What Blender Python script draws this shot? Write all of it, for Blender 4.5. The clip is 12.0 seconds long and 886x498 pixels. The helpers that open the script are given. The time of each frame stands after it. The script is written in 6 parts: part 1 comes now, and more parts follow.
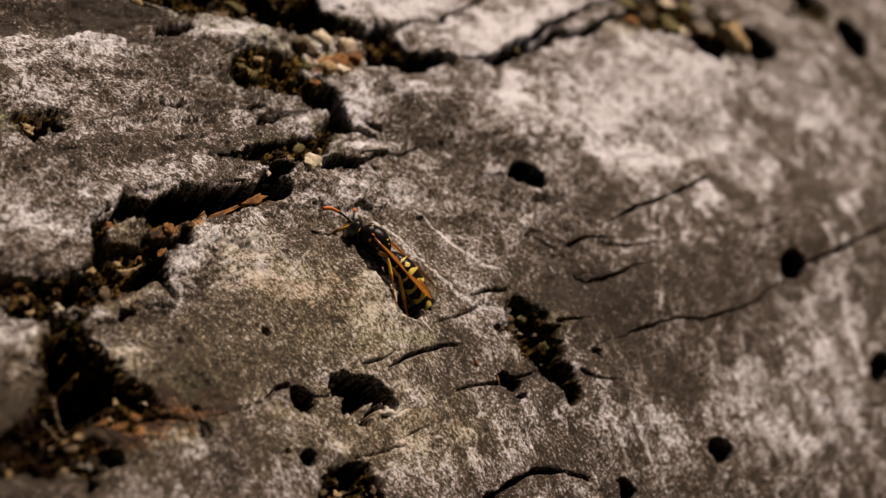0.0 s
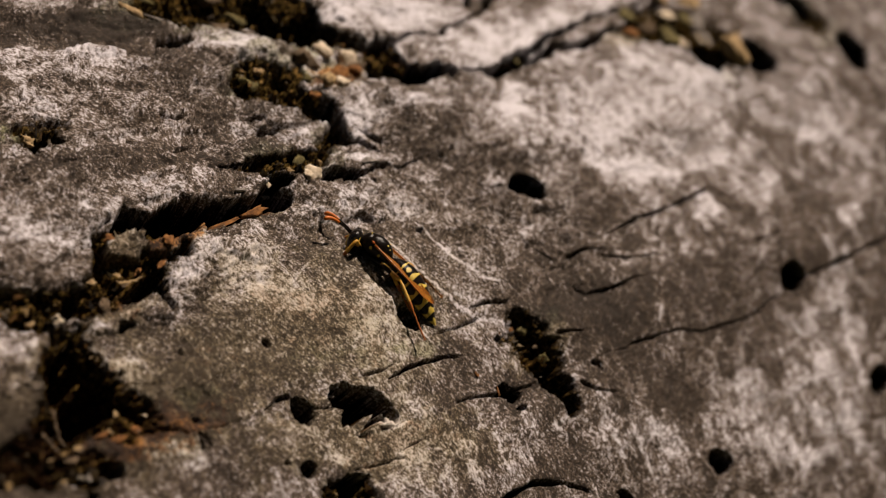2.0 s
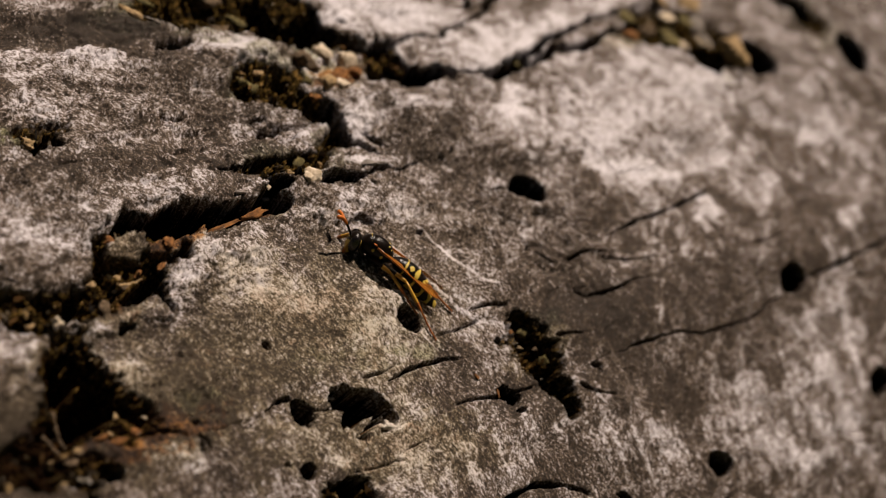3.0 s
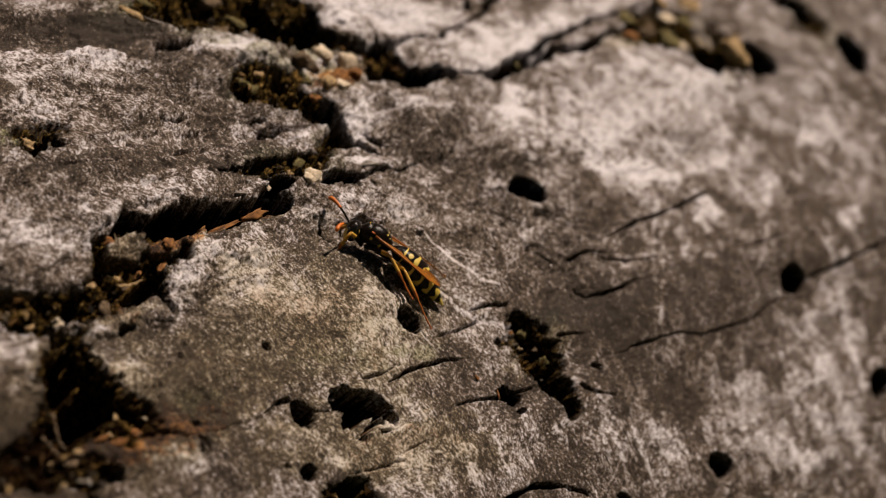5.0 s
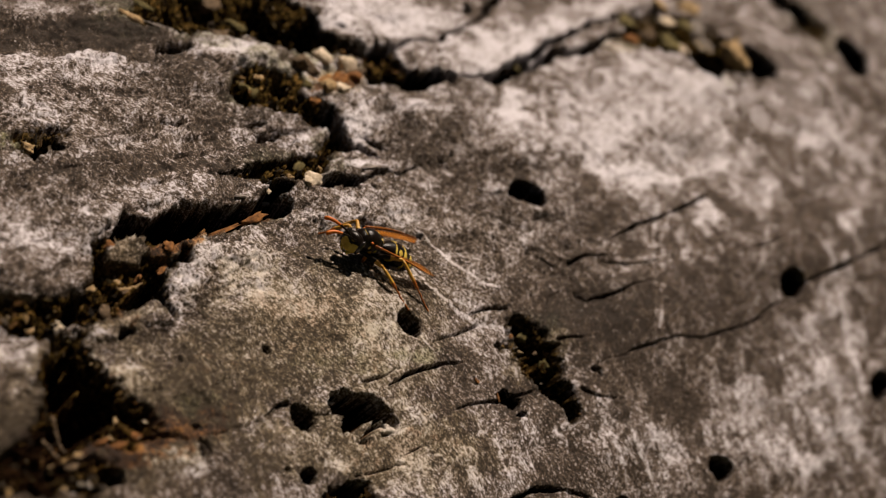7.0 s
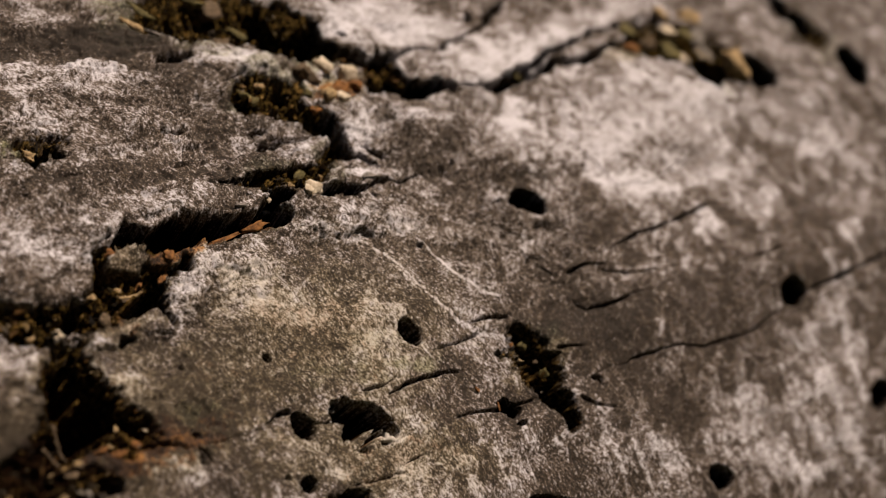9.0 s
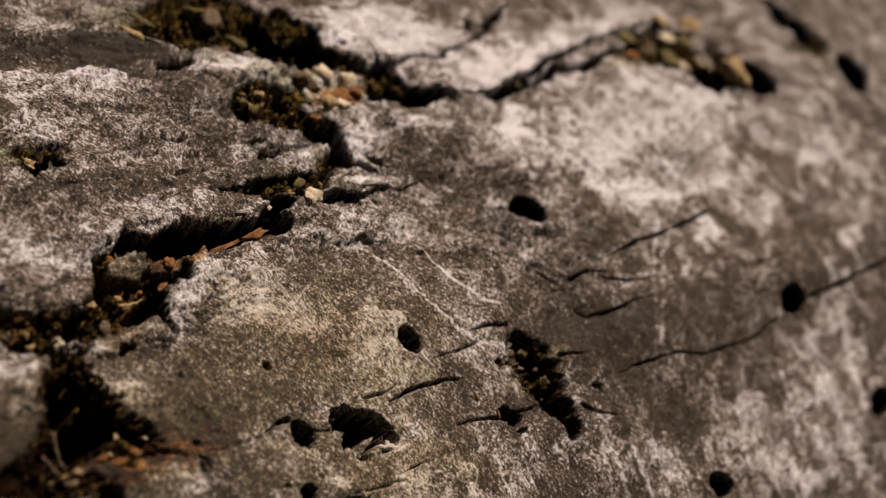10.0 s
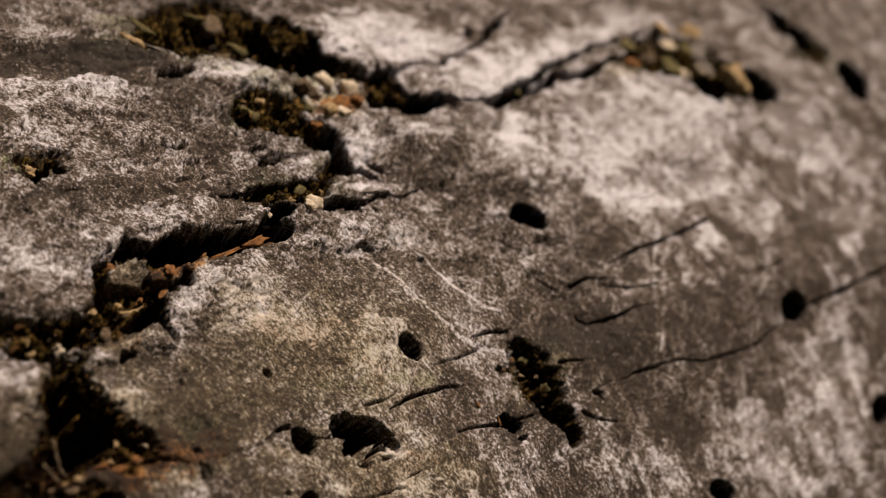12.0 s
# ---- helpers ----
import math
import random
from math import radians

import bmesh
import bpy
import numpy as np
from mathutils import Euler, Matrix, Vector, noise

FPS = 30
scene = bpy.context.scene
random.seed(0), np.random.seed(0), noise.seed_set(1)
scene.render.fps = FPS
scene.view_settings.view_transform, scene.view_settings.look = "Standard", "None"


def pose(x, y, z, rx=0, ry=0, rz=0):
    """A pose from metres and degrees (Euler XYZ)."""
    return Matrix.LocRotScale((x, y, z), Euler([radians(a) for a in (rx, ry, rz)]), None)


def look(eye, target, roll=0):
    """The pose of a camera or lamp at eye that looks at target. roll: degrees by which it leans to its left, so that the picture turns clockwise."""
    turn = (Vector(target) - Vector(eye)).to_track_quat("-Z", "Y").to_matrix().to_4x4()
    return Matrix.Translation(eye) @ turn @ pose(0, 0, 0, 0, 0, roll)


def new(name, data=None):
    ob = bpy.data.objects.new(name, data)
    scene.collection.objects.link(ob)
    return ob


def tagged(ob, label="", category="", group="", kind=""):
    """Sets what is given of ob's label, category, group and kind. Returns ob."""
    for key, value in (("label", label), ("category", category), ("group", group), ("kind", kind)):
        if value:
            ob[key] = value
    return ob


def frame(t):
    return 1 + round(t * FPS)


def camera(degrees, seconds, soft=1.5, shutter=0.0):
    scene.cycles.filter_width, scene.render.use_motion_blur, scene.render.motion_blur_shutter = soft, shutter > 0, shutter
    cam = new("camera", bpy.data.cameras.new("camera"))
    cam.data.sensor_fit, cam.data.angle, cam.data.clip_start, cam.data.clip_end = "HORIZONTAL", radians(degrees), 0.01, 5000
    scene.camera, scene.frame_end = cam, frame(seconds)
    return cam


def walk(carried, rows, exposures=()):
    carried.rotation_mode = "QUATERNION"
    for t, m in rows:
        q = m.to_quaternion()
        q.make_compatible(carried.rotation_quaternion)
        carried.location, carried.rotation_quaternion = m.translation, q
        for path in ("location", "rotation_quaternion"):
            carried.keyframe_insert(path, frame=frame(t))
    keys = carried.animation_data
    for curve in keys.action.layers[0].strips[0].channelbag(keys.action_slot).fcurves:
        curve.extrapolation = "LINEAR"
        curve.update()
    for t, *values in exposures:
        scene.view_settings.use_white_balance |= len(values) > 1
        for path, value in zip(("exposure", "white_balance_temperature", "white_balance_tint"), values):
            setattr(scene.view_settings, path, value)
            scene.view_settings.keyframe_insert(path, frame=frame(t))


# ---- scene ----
cam = camera(22.0, 12.0, soft=1.05)
cam.data.dof.use_dof = True
cam.data.dof.focus_distance = 0.244
cam.data.dof.aperture_fstop = 25.0
PATH = [
    (0.0, pose(0, -0.2504, 0.2534, 75.188, 0, 0.0000)),
    (0.5, pose(0, -0.2504, 0.2534, 75.273, 0, 0.0002)),
    (1.0, pose(0, -0.2504, 0.2534, 75.359, 0, 0.0005)),
    (1.5, pose(0, -0.2504, 0.2534, 75.430, 0, 0.0007)),
    (2.0, pose(0, -0.2504, 0.2534, 75.484, 0, 0.0009)),
    (2.5, pose(0, -0.2504, 0.2534, 75.519, 0, 0.0012)),
    (3.0, pose(0, -0.2504, 0.2534, 75.537, 0, 0.0014)),
    (5.0, pose(0, -0.2504, 0.2534, 75.560, 0, 0.0021)),
    (5.5, pose(0, -0.2504, 0.2534, 75.577, 0, 0.0023)),
    (6.0, pose(0, -0.2504, 0.2534, 75.600, 0, 0.0025)),
    (6.5, pose(0, -0.2504, 0.2534, 75.620, 0, 0.0027)),
    (7.0, pose(0, -0.2504, 0.2534, 75.645, 0, 0.0028)),
    (9.0, pose(0, -0.2504, 0.2534, 75.860, 0, 0.0142)),
    (9.5, pose(0, -0.2504, 0.2534, 75.969, 0, 0.0156)),
    (10.0, pose(0, -0.2504, 0.2534, 76.052, 0, 0.0170)),
    (10.5, pose(0, -0.2504, 0.2534, 76.126, 0, 0.0185)),
    (11.0, pose(0, -0.2504, 0.2534, 76.182, 0, 0.0227)),
    (11.5, pose(0, -0.2504, 0.2534, 76.215, 0, 0.0270)),
    (12.0, pose(0, -0.2504, 0.2534, 76.236, 0, 0.0313)),
]
walk(cam, PATH)

# ---- light ----
SUN_DIR = Vector((0.440, 0.140, 0.887)).normalized()
world = bpy.data.worlds.new("sky")
scene.world = world
world.use_nodes = True
wn = world.node_tree.nodes
sky = wn.new("ShaderNodeTexSky")
sky.sky_type = 'NISHITA'
sky.sun_disc = False
sky.sun_elevation = math.asin(SUN_DIR.z)
sky.sun_rotation = math.atan2(SUN_DIR.x, SUN_DIR.y)
world.node_tree.links.new(sky.outputs[0], wn["Background"].inputs[0])
wn["Background"].inputs[1].default_value = 0.007
sun = new("sun", bpy.data.lights.new("sun", 'SUN'))
sun.data.energy = 5.0
sun.data.angle = radians(0.6)
sun.data.color = (1.0, 0.85, 0.71)
sun.matrix_world = look(SUN_DIR * 3, (0, 0, 0))
scene.view_settings.exposure = 0.16


# ---- materials ----
class Nodes:
    """A node material with short calls."""

    def __init__(self, name, rough=0.7, spec=0.3):
        self.mat = bpy.data.materials.new(name)
        self.mat.use_nodes = True
        self.t = self.mat.node_tree
        self.bsdf = self.t.nodes["Principled BSDF"]
        self.bsdf.inputs["Roughness"].default_value = rough
        self.bsdf.inputs["Specular IOR Level"].default_value = spec

    def add(self, kind):
        return self.t.nodes.new(kind)

    def field(self, name):
        n = self.add("ShaderNodeAttribute")
        n.attribute_name = name
        return n

    def link(self, a, b):
        self.t.links.new(a, b)

    def coords(self, scale):
        tc, mp = self.add("ShaderNodeTexCoord"), self.add("ShaderNodeMapping")
        mp.inputs["Scale"].default_value = scale
        self.link(tc.outputs["Object"], mp.inputs["Vector"])
        return mp.outputs[0]

    def skin(self, scale, detail=4, rough=0.6, stretch=(1, 1, 1), turn=0.0, distort=0.0):
        """Noise over the log's own surface, in mm: x along it, y round it."""
        at, mp, n = self.field("skin"), self.add("ShaderNodeMapping"), self.add("ShaderNodeTexNoise")
        mp.inputs["Scale"].default_value, mp.inputs["Rotation"].default_value = stretch, (0, 0, radians(turn))
        mp.vector_type = 'TEXTURE'
        for k, v in (("Scale", scale), ("Detail", detail), ("Roughness", rough), ("Distortion", distort)):
            n.inputs[k].default_value = v
        self.link(at.outputs["Vector"], mp.inputs["Vector"])
        self.link(mp.outputs[0], n.inputs["Vector"])
        return n.outputs["Fac"]

    def noise(self, scale, detail=6, rough=0.6, stretch=(1, 1, 1), distort=0.0):
        n = self.add("ShaderNodeTexNoise")
        for k, v in (("Scale", scale), ("Detail", detail), ("Roughness", rough), ("Distortion", distort)):
            n.inputs[k].default_value = v
        self.link(self.coords(stretch), n.inputs["Vector"])
        return n.outputs["Fac"]

    def attr(self, name):
        return self.field(name).outputs["Fac"]

    def math(self, op, a, b=0.0, c=0.0):
        n = self.add("ShaderNodeMath")
        n.operation = op
        for i, v in enumerate((a, b, c)):
            if isinstance(v, (int, float)):
                n.inputs[i].default_value = v
            else:
                self.link(v, n.inputs[i])
        return n.outputs[0]

    def ramp(self, fac, stops):
        n = self.add("ShaderNodeValToRGB")
        e = n.color_ramp.elements
        while len(e) < len(stops):
            e.new(0.5)
        for el, (p, c) in zip(e, stops):
            el.position, el.color = p, (*c, 1) if len(c) == 3 else c
        self.link(fac, n.inputs[0])
        return n.outputs[0]

    def span(self, fac, a, b, lo=0.0, hi=1.0):
        n = self.add("ShaderNodeMapRange")
        for i, v in ((1, a), (2, b), (3, lo), (4, hi)):
            n.inputs[i].default_value = v
        self.link(fac, n.inputs[0])
        return n.outputs[0]

    def mix(self, fac, a, b, mode='MIX'):
        n = self.add("ShaderNodeMix")
        n.data_type, n.blend_type = 'RGBA', mode
        for i, v in ((0, fac), (6, a), (7, b)):
            if isinstance(v, (int, float)):
                n.inputs[i].default_value = v
            elif isinstance(v, tuple):
                n.inputs[i].default_value = (*v, 1)
            else:
                self.link(v, n.inputs[i])
        return n.outputs[2]

    def bump(self, height, strength, dist):
        n = self.add("ShaderNodeBump")
        n.inputs["Strength"].default_value, n.inputs["Distance"].default_value = strength, dist
        self.link(height, n.inputs["Height"])
        self.link(n.outputs[0], self.bsdf.inputs["Normal"])

    def base(self, c):
        if isinstance(c, tuple):
            self.bsdf.inputs["Base Color"].default_value = (*c, 1)
        else:
            self.link(c, self.bsdf.inputs["Base Color"])
        return self.mat


def weathered_wood():
    m = Nodes("weathered_wood", 0.75, 0.25)
    blotch = m.skin(0.45, 6, 0.68, (1, 1.2, 1), 0, 0.8)
    mottle = m.skin(2.8, 4, 0.7, (1, 1.4, 1), 20, 0.25)
    fibre = m.skin(4.8, 3, 0.6, (0.55, 2.6, 1), 24, 0.15)
    speck = m.skin(6.8, 3, 0.65, (1, 1.25, 1), 15, 0.1)
    fleck = m.skin(3.3, 4, 0.7, (1, 1.2, 1), 30, 0.2)
    pits = m.skin(3.6, 4, 0.6, (1.5, 1, 1), 40, 0.2)
    grain = m.math('ADD', m.math('MULTIPLY', fibre, 0.6), m.math('MULTIPLY', mottle, 0.4))
    zone = m.skin(0.16, 3, 0.6, (1.4, 1, 1), 10, 0.8)
    t = m.math('MULTIPLY_ADD', m.span(speck, 0.56, 0.61), m.span(zone, 0.42, 0.6, 0.06, 0.3), m.attr("bleach"))
    t = m.math('MULTIPLY_ADD', m.span(fleck, 0.57, 0.61), m.span(zone, 0.40, 0.58, 0.2, 0.5), t)
    t = m.math('MULTIPLY_ADD', m.span(pits, 0.36, 0.42, 1.0, 0.0), -0.36, t)
    for field, where, pale in ((m.skin(1.1, 3, 0.6, (1, 1, 1), 0, 0.5), m.skin(0.3, 2, 0.5, (1, 1, 1), 60, 0.3), 0.26),
                               (m.skin(1.6, 2, 0.5, (0.35, 5.0, 1), 22, 0.2), m.skin(0.22, 2, 0.5, (1, 1, 1), 110, 0.3), 0.3)):
        hair = m.span(m.math('ABSOLUTE', m.math('SUBTRACT', field, 0.5)), 0.006, 0.02, 1.0, 0.0)
        t = m.math('MULTIPLY_ADD', m.math('MULTIPLY', hair, m.span(where, 0.48, 0.6)), pale, t)
    t = m.math('SUBTRACT', t, 0.092)
    for field, weight in ((blotch, 1.25), (mottle, 2.9), (fibre, 1.4), (speck, 1.0)):
        t = m.math('MULTIPLY_ADD', m.math('SUBTRACT', field, 0.5), weight, t)
    col = m.ramp(t, [(0.0, (0.020, 0.0125, 0.0075)), (0.25, (0.064, 0.041, 0.0238)), (0.48, (0.152, 0.1115, 0.0825)),
                     (0.72, (0.338, 0.297, 0.293)), (1.0, (0.655, 0.61, 0.64))])
    tan = m.ramp(t, [(0.0, (0.03, 0.02, 0.01)), (0.5, (0.157, 0.117, 0.068)), (1.0, (0.59, 0.52, 0.45))])
    red = m.ramp(t, [(0.0, (0.02, 0.01, 0.005)), (0.5, (0.12, 0.05, 0.015)), (1.0, (0.42, 0.2, 0.06))])
    green = m.ramp(t, [(0.0, (0.012, 0.012, 0.005)), (0.5, (0.08, 0.075, 0.03)), (1.0, (0.28, 0.26, 0.1))])
    rust = m.attr("rust")
    col = m.mix(m.span(rust, 0.05, 0.5), col, tan)
    col = m.mix(m.span(rust, 0.55, 0.95), col, red)
    patchy = m.math('MULTIPLY', m.attr("moss"), m.span(blotch, 0.4, 0.55))
    col = m.mix(patchy, col, green)
    # near black inside cracks and holes: painted shade, besides the wood's own rot
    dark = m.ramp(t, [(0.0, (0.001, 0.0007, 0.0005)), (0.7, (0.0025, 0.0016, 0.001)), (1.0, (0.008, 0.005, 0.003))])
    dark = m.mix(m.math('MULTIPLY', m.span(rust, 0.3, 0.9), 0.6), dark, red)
    col = m.mix(m.attr("pit_shade_rot"), col, dark)
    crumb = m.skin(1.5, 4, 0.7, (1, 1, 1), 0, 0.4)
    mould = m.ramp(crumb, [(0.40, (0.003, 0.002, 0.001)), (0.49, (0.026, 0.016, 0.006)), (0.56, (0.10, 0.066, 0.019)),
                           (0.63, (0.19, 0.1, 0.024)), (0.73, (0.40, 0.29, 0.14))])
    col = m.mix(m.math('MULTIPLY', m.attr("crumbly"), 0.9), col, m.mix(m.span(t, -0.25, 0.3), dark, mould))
    height = m.math('ADD', grain, m.math('MULTIPLY', speck, 0.3))
    height = m.math('MULTIPLY_ADD', m.span(fleck, 0.54, 0.62), 0.1, height)
    height = m.math('MULTIPLY_ADD', m.span(pits, 0.34, 0.44, 1.0, 0.0), -0.12, height)
    height = m.math('MULTIPLY', height, m.span(m.attr("pit_shade_rot"), 0.0, 0.8, 1.0, 0.2))
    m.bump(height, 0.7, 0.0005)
    m.link(m.span(m.attr("pit_shade_rot"), 0.0, 0.6, 0.25, 0.0), m.bsdf.inputs["Specular IOR Level"])
    return m.base(col)


def forest_floor():
    m = Nodes("forest_floor", 0.95, 0.1)
    n = m.noise(9, 8, 0.7)
    col = m.ramp(n, [(0.3, (0.03, 0.03, 0.012)), (0.5, (0.06, 0.07, 0.025)), (0.7, (0.13, 0.1, 0.05))])
    m.bump(m.noise(60, 5), 0.8, 0.02)
    return m.base(col)


WOOD = weathered_wood()

# ---- the log: a cylinder along its own x, 22 cm thick ----
MM = 0.001
R = 110.0
PHI0 = 44.0
LOG = Matrix.Translation((-0.06062, 0.04652, 0.11000)) @ pose(0, 0, 0, 0, 0, 52.5)


def on_log(u, v, h=0.0):
    """The place of the point u mm along the log and v mm up round it, h mm over the bark line."""
    a = radians(PHI0) - v / R
    return LOG @ Vector((u * MM, -(R + h) * MM * math.sin(a), (R + h) * MM * math.cos(a)))


def stand(u, v, heading=0.0, h=0.0, pitch=0.0, roll=0.0):
    """A pose on the log: x ahead (heading in degrees from the log's axis, towards up), z outwards."""
    turn = pose(0, 0, 0, PHI0 - v / R * 180 / math.pi, 0, 0)
    return Matrix.Translation(on_log(u, v, h)) @ LOG.to_3x3().to_4x4() @ turn @ pose(0, 0, 0, 0, 0, heading) @ pose(0, 0, 0, roll, -pitch, 0)


class Lattice:
    """Smooth lattice noise for numpy arrays."""

    def __init__(self, seed):
        self.g = np.random.RandomState(seed).rand(256, 256) * 2 - 1

    def once(self, x, y):
        xi, yi = np.floor(x).astype(int), np.floor(y).astype(int)
        fx, fy = x - xi, y - yi
        fx, fy = fx * fx * (3 - 2 * fx), fy * fy * (3 - 2 * fy)
        g = self.g
        a, b = g[xi & 255, yi & 255], g[(xi + 1) & 255, yi & 255]
        c, d = g[xi & 255, (yi + 1) & 255], g[(xi + 1) & 255, (yi + 1) & 255]
        return (a * (1 - fx) + b * fx) * (1 - fy) + (c * (1 - fx) + d * fx) * fy

    def fbm(self, x, y, octaves=4, gain=0.5):
        total, amp = 0, 1.0
        for i in range(octaves):
            total = total + amp * self.once(x * 2 ** i + 17.3 * i, y * 2 ** i + 9.1 * i)
            amp *= gain
        return total


def steps(lo, hi, fine, ends, coarse):
    """Even fine steps from lo to hi, then growing ones out to the ends."""
    left = np.linspace(ends[0], lo, coarse, endpoint=False)
    right = np.linspace(hi, ends[1], coarse + 1)[1:]
    return np.concatenate([left, np.arange(lo, hi, fine), right])


def smooth(x):
    x = np.clip(x, 0, 1)
    return x * x * (3 - 2 * x)


GIRTH = 2 * math.pi * R
us = np.concatenate([np.linspace(-260, -78, 50, endpoint=False), np.arange(-78, 58, 0.19), np.arange(58, 150, 0.26), np.linspace(150, 330, 50)])
vs = steps(-55, 65, 0.15, (3 - GIRTH / 2, 3 + GIRTH / 2), 60)
U, V = np.meshgrid(us, vs, indexing="ij")
lat = [Lattice(s) for s in range(12)]
# ragged edges: every feature is laid out in slightly wandering coordinates
WU = lat[0].fbm(U / 3.2, V / 2.4, 5, 0.6)
WV = lat[1].fbm(U / 3.2, V / 2.4, 5, 0.6)
WAVER = lat[6].fbm(U / 2.3, V / 2.3, 3, 0.6)
GRIT = lat[10].fbm(U / 1.1 + 40, V / 0.8, 4, 0.75)
swell = 0.9 * lat[2].fbm(U / 30, V / 14, 3)
swell *= 1 - np.exp(-((U + 15) ** 2 + (V + 2) ** 2) / 200)
relief = swell + 0.16 * lat[3].fbm(U / 5, V / 2.2, 4, 0.55) + 0.035 * lat[4].fbm(U / 0.9, V / 0.55, 3, 0.6)
# thin layers flake off in steps, most of all away from the smooth face in the middle
layers = lat[9].fbm((U + 2 * WU) / 15, (V + WV) / 5.5, 3, 0.55) * 3.2
rough_part = 0.25 + 0.75 * smooth((np.hypot((U + 17) / 26, (V + 7) / 12) - 0.7) / 0.6)
flaky = rough_part * (0.12 + 0.88 * smooth((V + 16) / 12) * (1 - smooth((U - 15) / 25)))
relief = relief + 0.46 * flaky * (np.floor(layers) + smooth((layers - np.floor(layers)) / 0.1))
crust = smooth((lat[10].fbm((U + WU) / 2.6, (V + WV) / 1.9, 5, 0.6) - 0.05) / 0.2) - 0.4
crumbs = smooth((lat[11].fbm(U / 0.62, V / 0.48, 3, 0.65) - 0.1) / 0.4) - 0.35
relief = relief + 0.05 * crust + 0.04 * crumbs
washed = lat[8].fbm((U + 0.5 * WU + 0.08 * V) / 2.2, V / 13, 4, 0.6)
low_side = smooth((-10 - V) / 8)
bleach = 0.335 + (0.2 * washed - 0.085) * low_side + 0.34 * crust * (0.2 + 0.8 * rough_part) + 0.16 * crumbs + 0.14 * lat[5].fbm(U / 9, V / 6, 3) + 0.06 * lat[6].fbm(U / 1.6, V / 1.2, 4, 0.7)
moss_at, rust_at, litter_at, depth, rim = [np.zeros_like(U) for _ in range(5)]


def window(u0, u1, v0, v1):
    i0, i1 = np.searchsorted(us, (u0, u1))
    j0, j1 = np.searchsorted(vs, (v0, v1))
    return slice(i0, i1), slice(j0, j1)


def groove(jag, line):
    """A crack along a line of (u, v, half width, depth)."""
    for (u0, v0, w0, d0), (u1, v1, w1, d1) in zip(line, line[1:]):
        pad = max(w0, w1) * 2 + 2 * jag + 1
        s = window(min(u0, u1) - pad, max(u0, u1) + pad, min(v0, v1) - pad, max(v0, v1) + pad)
        x, y = U[s] + jag * WU[s] - u0, V[s] + jag * WV[s] - v0
        du, dv = u1 - u0, v1 - v0
        k = np.clip((x * du + y * dv) / (du * du + dv * dv), 0, 1)
        w, d = w0 + (w1 - w0) * k, d0 + (d1 - d0) * k
        w = np.where(w < 0.45, 0.72, 1.0) * w * np.maximum(0.02, 1 + np.where(w < 0.45, 0.65, 0.42) * np.clip(WAVER[s], -1, 1))
        r = np.hypot(x - k * du, y - k * dv) / w
        soft_edge = np.maximum(0.3, 0.3 / w)
        depth[s] = np.maximum(depth[s], d * smooth((1 + soft_edge / 2 - r) / soft_edge))
        if max(d0, d1) > 2.5:
            rim[s] = np.maximum(rim[s], np.exp(-((r - 1) * w / 0.8) ** 2))


def hole(u, v, ru, rv, angle, deep, jag):
    """A bored hole, oval where it enters aslant."""
    pad = ru * 1.6 + 2 * jag + 0.5
    s = window(u - pad, u + pad, v - pad, v + pad)
    x, y = U[s] + jag * 1.4 * WU[s] - u, V[s] + jag * 1.4 * WV[s] - v
    c, n = math.cos(radians(angle)), math.sin(radians(angle))
    r = np.hypot((x * c + y * n) / ru, (y * c - x * n) / rv)
    depth[s] = np.maximum(depth[s], deep * smooth((1.06 - r) / 0.28))


def inside_of(outline, jag, pad):
    """The window round a closed outline of (u, v), and how far inside it each place lies, in mm."""
    pu, pv = [p[0] for p in outline], [p[1] for p in outline]
    s = window(min(pu) - pad, max(pu) + pad, min(pv) - pad, max(pv) + pad)
    x, y = U[s] + jag * WU[s], V[s] + jag * WV[s]
    near = np.full(x.shape, 1e9)
    odd = np.zeros(x.shape, bool)
    for (u0, v0), (u1, v1) in zip(outline, outline[1:] + outline[:1]):
        du, dv = u1 - u0, v1 - v0
        k = np.clip(((x - u0) * du + (y - v0) * dv) / (du * du + dv * dv + 1e-9), 0, 1)
        near = np.minimum(near, np.hypot(x - u0 - k * du, y - v0 - k * dv))
        odd ^= ((v0 > y) != (v1 > y)) & (x < u0 + du * (y - v0) / (dv if abs(dv) > 1e-9 else 1e-9))
    return s, np.where(odd, near, -near)


def hollow(deep, jag, wall, outline):
    """A pit with steep ragged walls inside a closed outline."""
    s, d = inside_of(outline, jag, 2 * jag + 1)
    depth[s] = np.maximum(depth[s], deep * smooth((d + 0.1) / wall))


def rotten(amount, outline):
    """Wood gone to crumbs inside a closed outline."""
    s, d = inside_of(outline, 0.6, 2)
    litter_at[s] = np.maximum(litter_at[s], amount * smooth((d + 0.2) / 0.7))


def plate(rise, wall, outline):
    """A thin layer of sound wood left standing above the rest."""
    s, d = inside_of(outline, 0.45, 2)
    k = smooth((d + 0.1) / wall)
    relief[s] += rise * k
    litter_at[s] *= 1 - k
    depth[s] *= 1 - k


def stub(u, v, ru, rv, angle, top):
    """A rotten stump of wood left standing in a hollow, its top so far down."""
    pad = ru * 1.6 + 0.5
    s = window(u - pad, u + pad, v - pad, v + pad)
    x, y = U[s] + 0.25 * WU[s] - u, V[s] + 0.25 * WV[s] - v
    c, n = math.cos(radians(angle)), math.sin(radians(angle))
    k = smooth((1.25 - np.hypot((x * c + y * n) / ru, (y * c - x * n) / rv)) / 0.5)
    depth[s] = np.where(depth[s] > top, depth[s] + (top - depth[s]) * k, depth[s])


